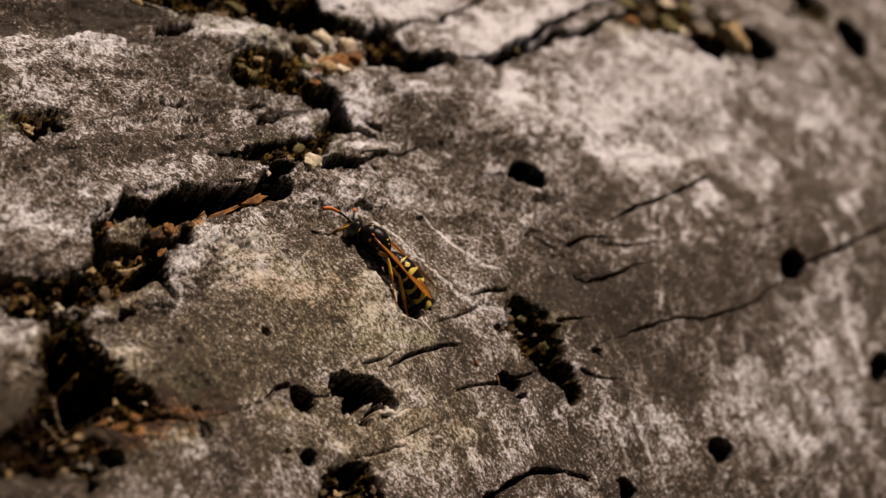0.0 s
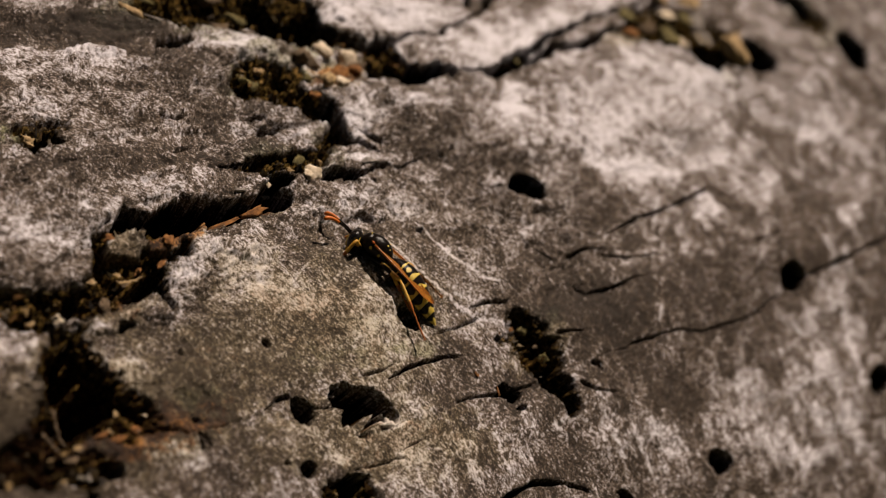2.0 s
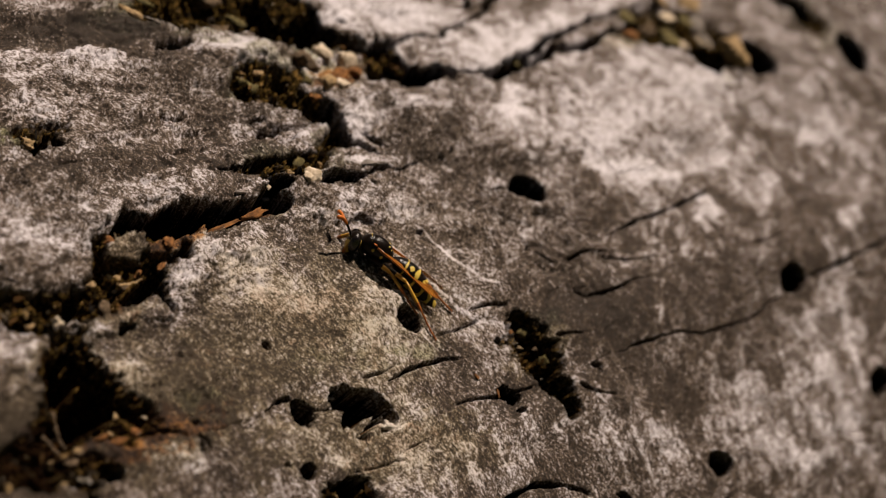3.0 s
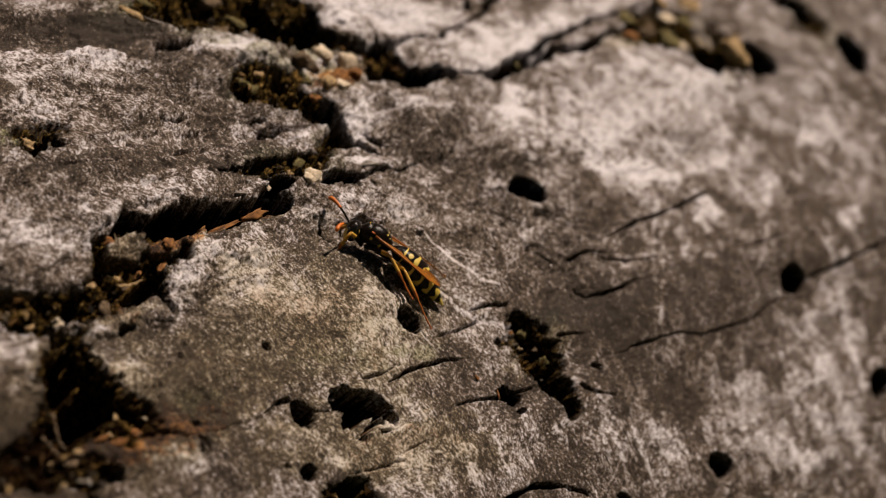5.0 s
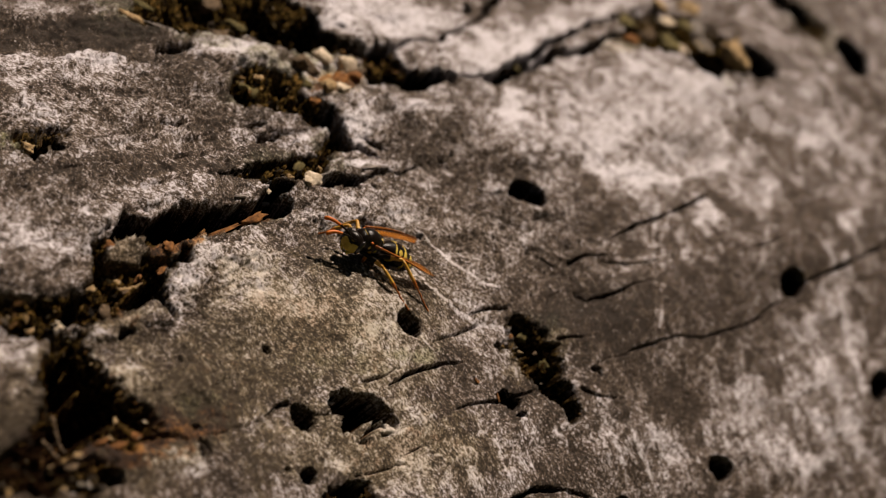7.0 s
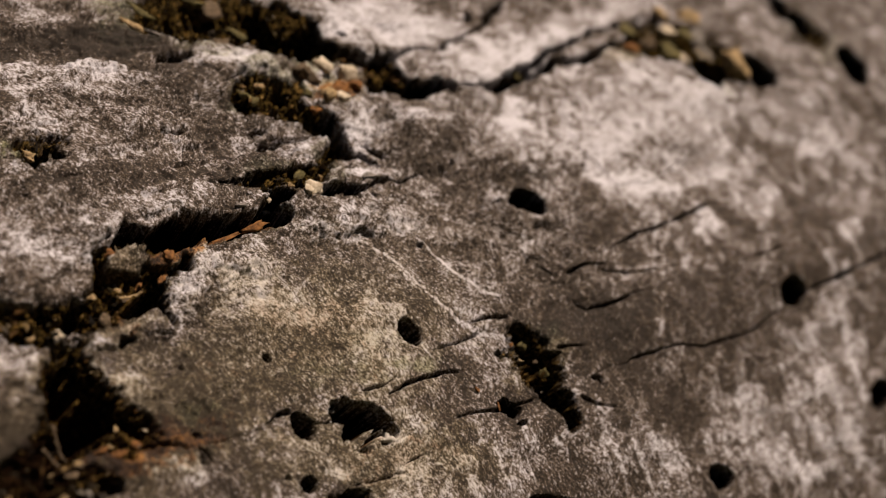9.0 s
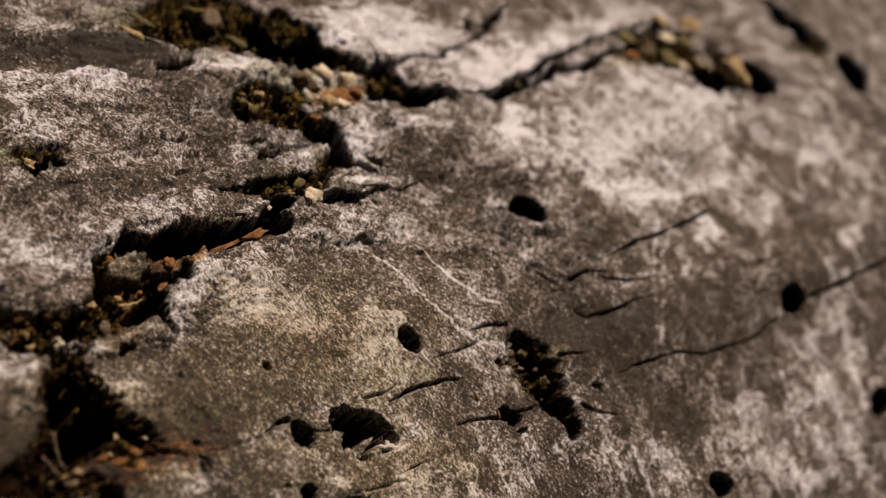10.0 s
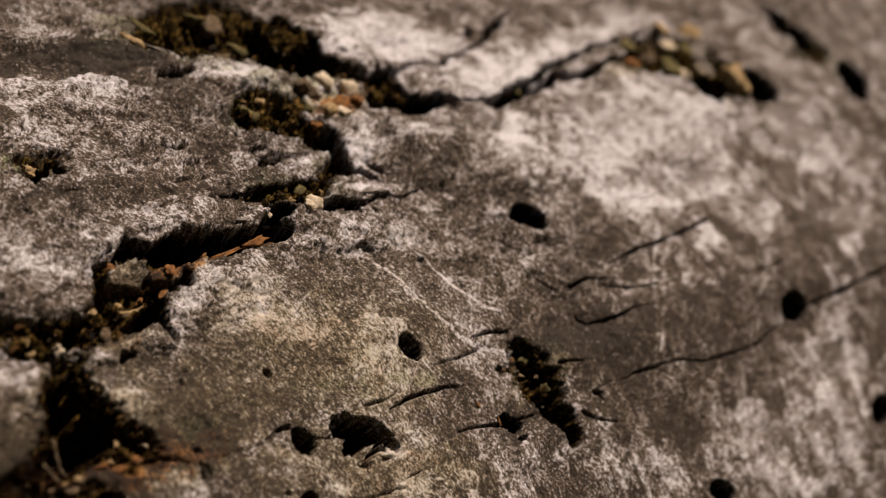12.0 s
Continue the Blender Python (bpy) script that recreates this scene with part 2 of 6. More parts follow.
def blot(field, u, v, ru, rv, angle, amount, edge=0.7):
    pad = ru * 1.7 + 2
    s = window(u - pad, u + pad, v - pad, v + pad)
    k = min(ru, rv)
    x, y = U[s] + 0.35 * k * WU[s] - u, V[s] + 0.35 * k * WV[s] - v
    c, n = math.cos(radians(angle)), math.sin(radians(angle))
    r = np.hypot((x * c + y * n) / ru, (y * c - x * n) / rv) + 0.2 * GRIT[s]
    field[s] += amount * smooth((1 + edge / 2 - r) / edge)


def tone(u, v, ru, rv, angle, amount):
    """A patch bleached pale or left dark by the weather."""
    blot(bleach, u, v, ru, rv, angle, amount * 0.75, 0.4)


def moss(u, v, ru, rv, angle, amount):
    blot(moss_at, u, v, ru, rv, angle, amount)


def litter(u, v, ru, rv, angle, amount):
    """A hollow of rotten wood, filled with crumbs."""
    blot(litter_at, u, v, ru, rv, angle, amount, 0.45)


def rust(u, v, ru, rv, angle, amount):
    blot(rust_at, u, v, ru, rv, angle, amount)


def scratch(w, amount, line):
    """A pale scuff along a line of (u, v)."""
    for (u0, v0), (u1, v1) in zip(line, line[1:]):
        pad = 3 * w + 1
        s = window(min(u0, u1) - pad, max(u0, u1) + pad, min(v0, v1) - pad, max(v0, v1) + pad)
        x, y = U[s] + 0.16 * WU[s] - u0, V[s] + 0.16 * WV[s] - v0
        du, dv = u1 - u0, v1 - v0
        k = np.clip((x * du + y * dv) / (du * du + dv * dv), 0, 1)
        r = np.hypot(x - k * du, y - k * dv) / w
        mark = amount * smooth((1.3 - r) / 0.9)
        bleach[s] = np.maximum(bleach[s], np.minimum(bleach[s] + mark, 0.95))
        relief[s] += 0.05 * mark


def cracks_and_holes():
    groove(0.30, [(-30.6, 31.3, 0.14, 0.4), (-28.4, 29.9, 0.23, 0.8), (-25.3, 29.6, 0.12, 0.4)])
    groove(0.30, [(-22.1, 30.7, 0.14, 0.4), (-19.4, 29.3, 0.26, 0.8), (-16.1, 28.9, 0.12, 0.4)])
    groove(0.30, [(-13.4, 24.0, 0.11, 0.4), (-9.1, 23.5, 0.24, 0.9), (-5.6, 22.1, 0.15, 0.5)])
    groove(0.30, [(-27.8, 21.0, 0.10, 0.4), (-23.1, 20.3, 0.21, 0.8), (-20.2, 18.6, 0.14, 0.5)])
    groove(0.30, [(-44.9, 22.8, 0.10, 0.4), (-40.6, 22.3, 0.19, 0.8), (-37.2, 20.7, 0.11, 0.4)])
    groove(0.30, [(-9.6, 31.9, 0.15, 0.5), (-7.3, 31.7, 0.24, 1.0), (-4.4, 32.2, 0.17, 0.7)])
    groove(0.25, [(50.2, -13.1, 0.11, 0.5), (55.9, -13.1, 0.17, 0.7), (62.7, -13.8, 0.11, 0.4)])
    groove(0.25, [(22.6, -6.5, 0.14, 0.5), (27.5, -9.0, 0.20, 0.8), (34.1, -10.1, 0.13, 0.5)])
    groove(0.40, [(74.5, 19.2, 1.31, 3.0), (75.7, 17.0, 2.20, 5.0), (76.9, 14.5, 2.59, 6.0), (79.1, 12.8, 1.55, 4.0)])
    groove(0.30, [(84.8, 15.9, 1.13, 3.0), (86.0, 13.8, 2.24, 6.0), (87.1, 11.6, 2.23, 6.0), (87.4, 10.6, 1.48, 4.0)])
    groove(0.25, [(-9.0, 13.0, 0.46, 2.0), (-5.7, 11.8, 0.59, 3.0), (-2.1, 11.9, 0.30, 2.0), (1.5, 11.9, 0.23, 1.0), (6.4, 12.0, 0.15, 0.5)])
    groove(0.40, [(-53.5, -9.3, 0.20, 0.8), (-50.5, -10.4, 0.17, 0.5), (-46.3, -11.2, 0.11, 0.5), (-41.7, -11.5, 0.09, 0.5), (-36.2, -10.9, 0.09, 0.5)])
    groove(0.20, [(13.4, -19.1, 0.10, 0.4), (21.8, -19.2, 0.16, 0.7), (25.4, -19.4, 0.22, 1.0), (30.1, -19.8, 0.18, 0.8), (34.2, -21.0, 0.18, 0.8), (41.9, -21.6, 0.20, 0.9), (48.9, -21.7, 0.18, 0.7), (56.0, -20.4, 0.18, 0.6)])
    groove(0.20, [(58.6, -20.1, 0.35, 1.2), (62.7, -19.8, 0.24, 1.2), (70.6, -19.8, 0.27, 1.2), (79.0, -19.6, 0.25, 1.1), (89.7, -19.2, 0.26, 1.0)])
    groove(0.20, [(16.6, -10.3, 0.18, 0.6), (17.9, -11.4, 0.19, 0.9), (22.2, -11.9, 0.18, 1.0), (30.8, -12.1, 0.11, 0.5)])
    groove(0.20, [(27.6, -5.2, 0.14, 0.8), (34.3, -4.9, 0.22, 1.2), (41.0, -4.7, 0.22, 1.2), (47.0, -4.2, 0.22, 1.2), (54.5, -3.8, 0.19, 0.8)])
    groove(0.20, [(13.0, -2.5, 0.23, 0.6), (13.7, -4.1, 0.27, 0.8), (16.1, -6.4, 0.20, 0.6)])
    groove(0.20, [(18.7, -6.2, 0.29, 1.0), (22.7, -6.4, 0.27, 1.2), (27.3, -7.3, 0.16, 0.6)])
    groove(0.20, [(-20.5, -12.5, 0.14, 1.0), (-17.2, -12.2, 0.16, 1.3), (-13.6, -12.0, 0.19, 1.4), (-11.4, -12.3, 0.17, 1.3), (-6.5, -13.3, 0.09, 0.4)])
    groove(0.20, [(-23.8, -11.0, 0.14, 0.8), (-21.1, -11.3, 0.14, 1.0), (-17.5, -11.1, 0.09, 0.4)])
    groove(0.20, [(-25.4, -17.3, 0.18, 1.0), (-23.2, -17.4, 0.13, 0.8), (-20.3, -17.1, 0.09, 0.4)])
    groove(0.20, [(-32.4, -19.9, 0.11, 0.8), (-29.0, -20.2, 0.11, 0.7), (-23.9, -20.9, 0.09, 0.5)])
    groove(0.20, [(-23.8, -20.2, 0.09, 0.5), (-21.7, -19.9, 0.15, 0.9), (-18.6, -19.9, 0.07, 0.4)])
    groove(0.20, [(-13.7, -17.6, 0.08, 0.4), (-10.8, -17.8, 0.13, 0.8), (-6.2, -18.5, 0.13, 0.8), (0.5, -18.9, 0.13, 0.7)])
    groove(0.20, [(-2.1, -8.1, 0.10, 0.6), (0.6, -8.0, 0.19, 1.1), (4.7, -8.9, 0.14, 0.8)])
    groove(0.20, [(-10.5, -9.5, 0.10, 0.5), (-6.0, -9.6, 0.16, 0.9), (-1.9, -9.6, 0.13, 0.6)])
    groove(0.20, [(8.2, -21.1, 0.32, 1.5), (10.5, -22.6, 0.19, 1.0), (13.6, -23.7, 0.11, 0.5)])
    groove(0.20, [(8.9, -14.9, 0.21, 1.0), (12.0, -15.3, 0.14, 0.8), (15.0, -15.9, 0.11, 0.4)])
    groove(0.30, [(110.8, 26.6, 1.59, 3.0), (109.1, 22.5, 2.07, 4.0), (110.1, 19.5, 2.20, 4.0), (110.2, 17.2, 1.27, 2.0)])
    groove(0.25, [(-34.5, 40.9, 0.40, 1.0), (-33.4, 40.4, 0.34, 0.8), (-31.9, 39.3, 0.27, 0.5)])
    groove(0.25, [(-28.8, 38.1, 0.16, 0.5), (-25.2, 37.9, 0.20, 0.8), (-23.6, 38.2, 0.30, 0.9), (-23.6, 36.7, 0.17, 0.5)])
    groove(0.25, [(-10.6, 38.6, 0.33, 1.0), (-8.3, 38.6, 0.38, 1.2), (-6.4, 38.6, 0.22, 0.6)])
    groove(0.25, [(-19.1, 39.3, 0.21, 0.5), (-17.1, 38.0, 0.28, 0.6), (-15.7, 37.1, 0.21, 0.4)])
    groove(0.30, [(-14.4, 19.4, 0.11, 0.5), (-10.4, 20.2, 0.17, 0.8), (-8.6, 21.0, 0.10, 0.4)])
    groove(0.30, [(-7.2, 19.4, 0.10, 0.5), (-4.1, 20.6, 0.17, 1.0), (-2.8, 20.9, 0.11, 0.5)])
    groove(0.30, [(-58.7, 10.7, 0.20, 1.0), (-54.8, 10.1, 0.21, 1.0), (-50.4, 9.1, 0.21, 1.0)])
    groove(0.20, [(8.1, 8.3, 0.16, 0.5), (10.0, 6.9, 0.18, 0.5), (10.2, 5.5, 0.12, 0.3)])
    groove(0.20, [(2.8, 17.4, 0.50, 1.5), (3.4, 15.9, 0.50, 1.5), (3.9, 14.9, 0.37, 1.0)])
    groove(0.30, [(-48.5, -11.0, 0.37, 1.5), (-48.4, -12.8, 0.30, 1.0)])
    hole(21.8, 4.2, 3.31, 2.38, 13, 9.0, 0.12)
    hole(-12.3, -6.8, 1.60, 1.56, 106, 8.0, 0.10)
    hole(58.7, -19.2, 3.16, 1.88, -1, 6.0, 0.08)
    hole(26.2, -36.2, 2.30, 1.56, -15, 8.0, 0.12)
    hole(68.4, -36.7, 3.07, 1.87, -175, 6.0, 0.15)
    hole(-33.8, -12.3, 1.65, 1.41, -15, 7.0, 0.20)
    hole(-37.4, -18.1, 1.35, 0.95, -173, 6.0, 0.12)
    hole(-60.2, -11.2, 1.39, 0.93, 154, 5.0, 0.30)
    hole(-0.9, 2.9, 0.59, 0.48, -9, 2.0, 0.30)
    hole(-33.0, -4.0, 0.65, 0.43, -170, 2.0, 0.30)
    hole(-43.6, -1.8, 0.37, 0.24, -174, 1.4, 0.30)
    hole(112.3, 9.9, 4.61, 3.23, -137, 7.0, 0.15)
    hole(-41.5, 26.5, 1.39, 1.07, 13, 5.0, 0.30)
    hole(-39.8, 25.7, 0.88, 0.51, 34, 3.0, 0.30)
    hole(42.3, 35.1, 1.27, 0.61, -160, 1.5, 0.30)
    hole(-3.7, -18.8, 1.84, 1.03, 162, 3.0, 0.40)
    hole(-3.3, -20.9, 0.84, 0.39, 171, 2.0, 0.30)
    hole(-47.8, -9.4, 0.48, 0.24, 170, 2.0, 0.20)
    hole(12.9, -19.9, 0.94, 0.48, 176, 1.2, 0.40)
    hole(53.7, 6.6, 0.99, 0.49, -168, 1.0, 0.30)
    hole(-39.9, -16.5, 0.30, 0.18, 174, 1.0, 0.30)
    hole(-38.1, 33.0, 0.49, 0.28, 34, 1.2, 0.30)
    hole(-2.9, 10.5, 0.64, 0.32, -180, 1.0, 0.30)
    hole(-42.0, 20.7, 0.57, 0.32, 179, 1.2, 0.30)
    hole(24.2, -0.0, 0.65, 0.32, -180, 0.6, 0.30)
    hole(0.8, 10.1, 0.47, 0.24, -179, 0.6, 0.30)
    hole(-30.4, 23.3, 0.40, 0.25, -170, 1.0, 0.30)
    hole(18.2, 36.6, 1.00, 0.55, -127, 1.5, 0.20)
    hollow(9.0, 0.6, 1.3, [(-56.0, 2.7), (-53.2, 3.3), (-53.9, 0.9), (-53.6, -1.2), (-53.5, -3.0), (-53.0, -4.8), (-52.8, -6.8), (-53.1, -8.7), (-55.6, -8.6), (-54.9, -6.7), (-55.7, -5.8), (-57.2, -7.1), (-60.1, -6.9), (-62.7, -7.8), (-65.1, -7.8), (-66.3, -6.2), (-64.3, -5.1), (-61.7, -3.8), (-61.9, -2.1), (-62.1, -0.6), (-58.6, 1.6)])
    hollow(4.0, 0.5, 0.8, [(-61.3, -10.6), (-59.3, -11.1), (-59.2, -12.1), (-60.9, -12.3), (-62.1, -11.6)])
    hollow(8.0, 0.35, 0.7, [(-41.6, 13.9), (-38.1, 15.6), (-35.8, 14.4), (-31.0, 14.2), (-25.1, 13.2), (-21.5, 11.9), (-19.5, 12.9), (-17.1, 12.7), (-16.1, 11.4), (-16.9, 10.5), (-19.3, 10.2), (-21.1, 10.3), (-25.4, 10.5), (-32.3, 10.5), (-35.6, 10.8), (-37.8, 11.6), (-37.7, 12.7), (-40.2, 12.4), (-43.0, 12.4)])
    hollow(5.0, 0.4, 0.7, [(-41.7, 7.7), (-37.9, 8.1), (-39.5, 5.8), (-40.5, 3.1), (-42.9, 2.9), (-44.0, 4.6), (-45.7, 6.0), (-43.5, 6.7)])
    hollow(5.0, 0.3, 0.6, [(-34.4, 9.9), (-33.7, 9.3), (-34.6, 7.9), (-36.1, 7.9), (-36.4, 8.7)])
    hollow(5.0, 0.35, 0.7, [(-44.7, 13.3), (-44.1, 12.4), (-43.8, 11.1), (-44.4, 9.5), (-45.6, 7.9), (-47.1, 8.3), (-47.4, 9.7), (-45.7, 10.2), (-45.3, 11.7)])
    hollow(5.0, 0.4, 0.8, [(-57.0, 9.2), (-53.5, 8.0), (-48.9, 8.2), (-51.5, 4.7), (-54.6, 4.6), (-53.2, 7.0), (-56.7, 7.8)])
    groove(0.35, [(-57.9, 12.0, 0.19, 2.0), (-56.7, 10.8, 0.22, 2.5), (-55.5, 9.8, 0.29, 3.0)])
    groove(0.3, [(-51.6, 10.4, 0.15, 1.2), (-48.9, 10.3, 0.22, 2.0), (-47.4, 10.3, 0.15, 2.0)])
    hollow(4.0, 0.25, 0.5, [(-43.0, 14.4), (-42.0, 14.2), (-42.3, 13.6), (-43.5, 13.7), (-43.6, 14.1)])
    hollow(6.0, 0.35, 0.7, [(-2.3, 29.9), (0.7, 30.3), (1.8, 29.3), (0.0, 28.1), (-2.7, 28.6)])
    hollow(7.0, 0.4, 0.8, [(-3.8, 26.8), (-1.0, 26.5), (-0.4, 24.9), (3.4, 24.2), (3.0, 21.6), (2.5, 18.9), (1.3, 17.9), (-0.6, 18.2), (0.6, 20.3), (-1.1, 21.9), (-2.5, 23.6), (-4.8, 24.6)])
    hollow(6.0, 0.4, 0.7, [(-9.6, 29.7), (-8.1, 29.7), (-6.8, 28.5), (-7.6, 27.1), (-8.8, 27.9), (-9.7, 28.8)])
    hollow(5.0, 0.4, 0.7, [(-18.5, 14.6), (-15.7, 13.9), (-13.7, 12.9), (-16.3, 12.3), (-18.9, 12.6)])
    groove(0.35, [(-12.0, 12.4, 0.53, 4.0), (-7.8, 12.1, 0.44, 4.0), (-5.3, 11.8, 0.44, 3.5), (-1.5, 12.0, 0.22, 2.0), (5.2, 11.8, 0.27, 2.0), (8.6, 12.3, 0.14, 1.0)])
    groove(0.4, [(-23.0, 16.8, 0.36, 3.0), (-20.6, 16.6, 0.40, 3.5), (-17.4, 16.4, 0.54, 4.0), (-15.0, 16.6, 0.36, 3.0), (-10.0, 16.7, 0.37, 2.5)])
    hollow(6.0, 0.4, 0.8, [(-0.6, 50.5), (0.4, 49.7), (-4.3, 43.1), (-4.7, 42.1), (-8.1, 41.7), (-4.9, 45.5)])
    hollow(5.0, 0.4, 0.8, [(-6.9, 47.0), (-5.2, 47.0), (-9.1, 43.1), (-9.9, 43.9)])
    hollow(8.0, 0.6, 1.0, [(10.3, 48.3), (11.5, 45.5), (10.3, 42.2), (11.7, 40.8), (13.5, 41.4), (16.7, 40.2), (15.4, 35.4), (14.3, 33.3), (10.1, 33.4), (6.0, 33.9), (7.5, 36.2), (5.3, 37.1), (3.2, 38.0), (5.0, 41.5)])
    hollow(8.0, 0.5, 0.9, [(15.2, 28.7), (20.6, 29.6), (22.1, 26.6), (27.7, 25.0), (30.2, 23.0), (25.7, 23.1), (21.8, 23.3), (18.4, 24.2), (17.5, 25.8), (14.1, 27.0)])
    groove(0.5, [(13.5, 33.8, 0.63, 3.0), (18.5, 32.1, 0.86, 3.0), (24.2, 32.0, 0.56, 2.5), (30.0, 31.8, 0.38, 1.8), (35.5, 31.7, 0.32, 1.4), (42.8, 32.9, 0.33, 1.2), (49.2, 35.9, 0.57, 1.2), (55.8, 38.3, 0.46, 1.0)])
    groove(0.35, [(26.4, 23.8, 1.00, 6.0), (33.1, 22.3, 0.77, 6.0), (38.4, 22.4, 0.67, 5.0), (44.1, 23.0, 0.86, 6.0), (50.1, 24.2, 0.89, 6.0), (54.4, 23.0, 0.83, 6.0), (60.2, 23.8, 0.91, 5.0), (64.9, 24.4, 0.62, 4.0)])
    groove(0.35, [(36.2, 23.2, 0.34, 1.6), (47.0, 25.4, 0.60, 2.5), (55.1, 26.6, 0.56, 2.2), (63.9, 28.1, 0.52, 2.2), (70.4, 27.9, 0.46, 2.0), (78.0, 28.8, 0.34, 1.5)])
    hollow(8.0, 0.8, 0.6, [(-28.4, -11.9), (-26.4, -10.9), (-25.2, -11.6), (-23.2, -12.3), (-22.4, -13.7), (-22.2, -14.8), (-22.0, -16.0), (-22.4, -16.6), (-23.8, -16.7), (-24.5, -16.3), (-24.8, -17.0), (-27.5, -17.1), (-28.6, -16.7), (-27.2, -16.3), (-26.1, -16.1), (-26.1, -15.4), (-27.3, -15.2), (-29.5, -15.2), (-29.7, -14.3), (-29.2, -13.5), (-29.9, -12.9)])
    groove(0.3, [(-11.0, 39.4, 0.52, 0.9), (-7.9, 39.3, 0.43, 0.9), (-5.5, 39.2, 0.26, 0.6)])
    groove(0.3, [(-4.4, 33.1, 0.32, 0.6), (-2.1, 32.6, 0.41, 0.8), (0.1, 32.2, 0.49, 0.9)])
    groove(0.3, [(-24.7, 25.9, 0.21, 0.6), (-22.9, 25.2, 0.41, 0.9), (-18.3, 26.2, 0.21, 0.4)])
    groove(0.3, [(-24.1, 23.3, 0.20, 0.4), (-19.6, 23.9, 0.26, 0.6), (-17.0, 24.4, 0.20, 0.4)])
    groove(0.3, [(-11.1, 22.1, 0.20, 0.6), (-8.0, 22.2, 0.40, 0.9), (-4.2, 21.7, 0.26, 0.6), (-1.7, 22.0, 0.20, 0.6)])
    groove(0.3, [(-19.4, 39.0, 0.26, 0.4), (-16.6, 38.8, 0.25, 0.6)])
    groove(0.3, [(-12.4, 30.6, 0.23, 0.4), (-10.8, 29.9, 0.38, 0.8)])
    groove(0.3, [(-15.7, 27.0, 0.21, 0.4), (-14.6, 26.5, 0.28, 0.7)])
    groove(0.3, [(3.6, 19.4, 0.26, 0.8), (4.6, 18.4, 0.40, 1.1), (5.4, 16.6, 0.39, 0.9)])
    hollow(0.8, 0.15, 0.4, [(-9.1, 7.2), (-7.7, 7.0), (-6.6, 6.2), (-6.5, 5.5), (-7.6, 5.8), (-8.6, 6.3), (-9.1, 6.7)])
    groove(0.15, [(-10.3, 6.6, 0.12, 0.5), (-9.0, 6.8, 0.21, 0.8)])
    hollow(0.5, 0.15, 0.4, [(-14.7, 9.0), (-14.3, 8.7), (-14.3, 8.1), (-14.7, 8.3)])
    groove(0.3, [(-46.8, 4.4, 0.18, 1.5), (-48.2, 2.1, 0.34, 3.0), (-46.6, 2.6, 0.35, 3.0)])
    groove(0.25, [(-38.7, -10.8, 0.08, 0.8), (-36.7, -10.5, 0.13, 1.2), (-34.5, -10.6, 0.23, 2.5)])
    groove(0.3, [(-32.4, -12.2, 0.08, 0.6), (-31.4, -13.0, 0.08, 0.8), (-29.5, -13.1, 0.10, 1.0)])
    hollow(2.4, 0.4, 0.6, [(4.0, -10.1), (6.2, -10.6), (6.8, -13.6), (7.1, -16.5), (7.1, -18.2), (6.3, -19.2), (7.0, -20.9), (4.9, -24.7), (3.5, -24.2), (3.1, -20.9), (1.6, -18.9), (2.0, -16.5), (2.9, -14.6), (3.0, -11.9)])
    hollow(5.0, 0.3, 0.6, [(3.8, -12.8), (5.1, -13.6), (6.1, -14.5), (6.6, -15.4), (5.8, -15.7), (4.5, -15.1), (3.4, -14.3)])
    hollow(5.0, 0.3, 0.6, [(2.6, -16.4), (3.9, -16.4), (4.1, -17.8), (4.8, -18.9), (5.1, -20.0), (3.5, -20.4), (2.2, -18.7)])
    hollow(5.0, 0.3, 0.6, [(5.3, -20.2), (6.5, -20.9), (4.8, -24.5), (3.5, -24.0), (3.7, -21.3)])
    stub(-55.7, -1.3, 0.61, 0.41, -175, 2.0)
    stub(-58.5, -2.4, 0.72, 0.47, -180, 2.2)
    stub(-60.1, -2.8, 0.77, 0.54, 31, 2.0)
    stub(-59.4, -0.2, 0.95, 0.35, 51, 2.4)
    stub(-55.4, -6.4, 1.30, 0.48, 52, 1.6)
    stub(-53.7, -7.9, 0.98, 0.68, -174, 1.6)
    stub(-60.9, 0.1, 0.77, 0.49, 178, 1.5)
    stub(-59.6, -7.3, 1.25, 0.47, 166, 1.2)
    stub(-54.8, 1.4, 0.42, 0.29, -168, 2.4)
    stub(6.0, -12.6, 1.54, 0.64, 172, 1.0)
    stub(5.9, -16.7, 1.13, 0.72, -163, 1.0)
    stub(5.3, -14.8, 0.77, 0.28, 170, 1.6)
    stub(7.3, -18.7, 0.85, 0.51, -174, 1.4)
    stub(8.3, 41.7, 2.41, 0.57, 42, 2.0)
    stub(7.9, 43.6, 1.81, 0.56, 40, 1.8)
    stub(9.1, 38.6, 1.65, 0.49, 40, 1.8)
    stub(13.3, 39.5, 0.87, 0.35, 36, 2.4)
    stub(0.2, 23.5, 0.99, 0.55, -159, 2.2)
    stub(1.8, 22.8, 1.24, 0.42, 40, 2.2)
    stub(-39.4, 12.8, 0.74, 0.44, -178, 1.5)
    stub(2.0, 19.9, 0.96, 0.41, 36, 2.2)
    hollow(5.0, 0.4, 0.7, [(-34.3, -20.7), (-32.8, -20.2), (-30.9, -20.5), (-30.0, -21.3), (-31.1, -22.3), (-32.8, -24.1), (-33.9, -25.2), (-36.3, -24.4), (-34.4, -22.3)])
    groove(0.3, [(-37.0, -20.6, 0.19, 1.5), (-35.6, -20.6, 0.22, 2.0), (-34.2, -20.6, 0.16, 1.5)])
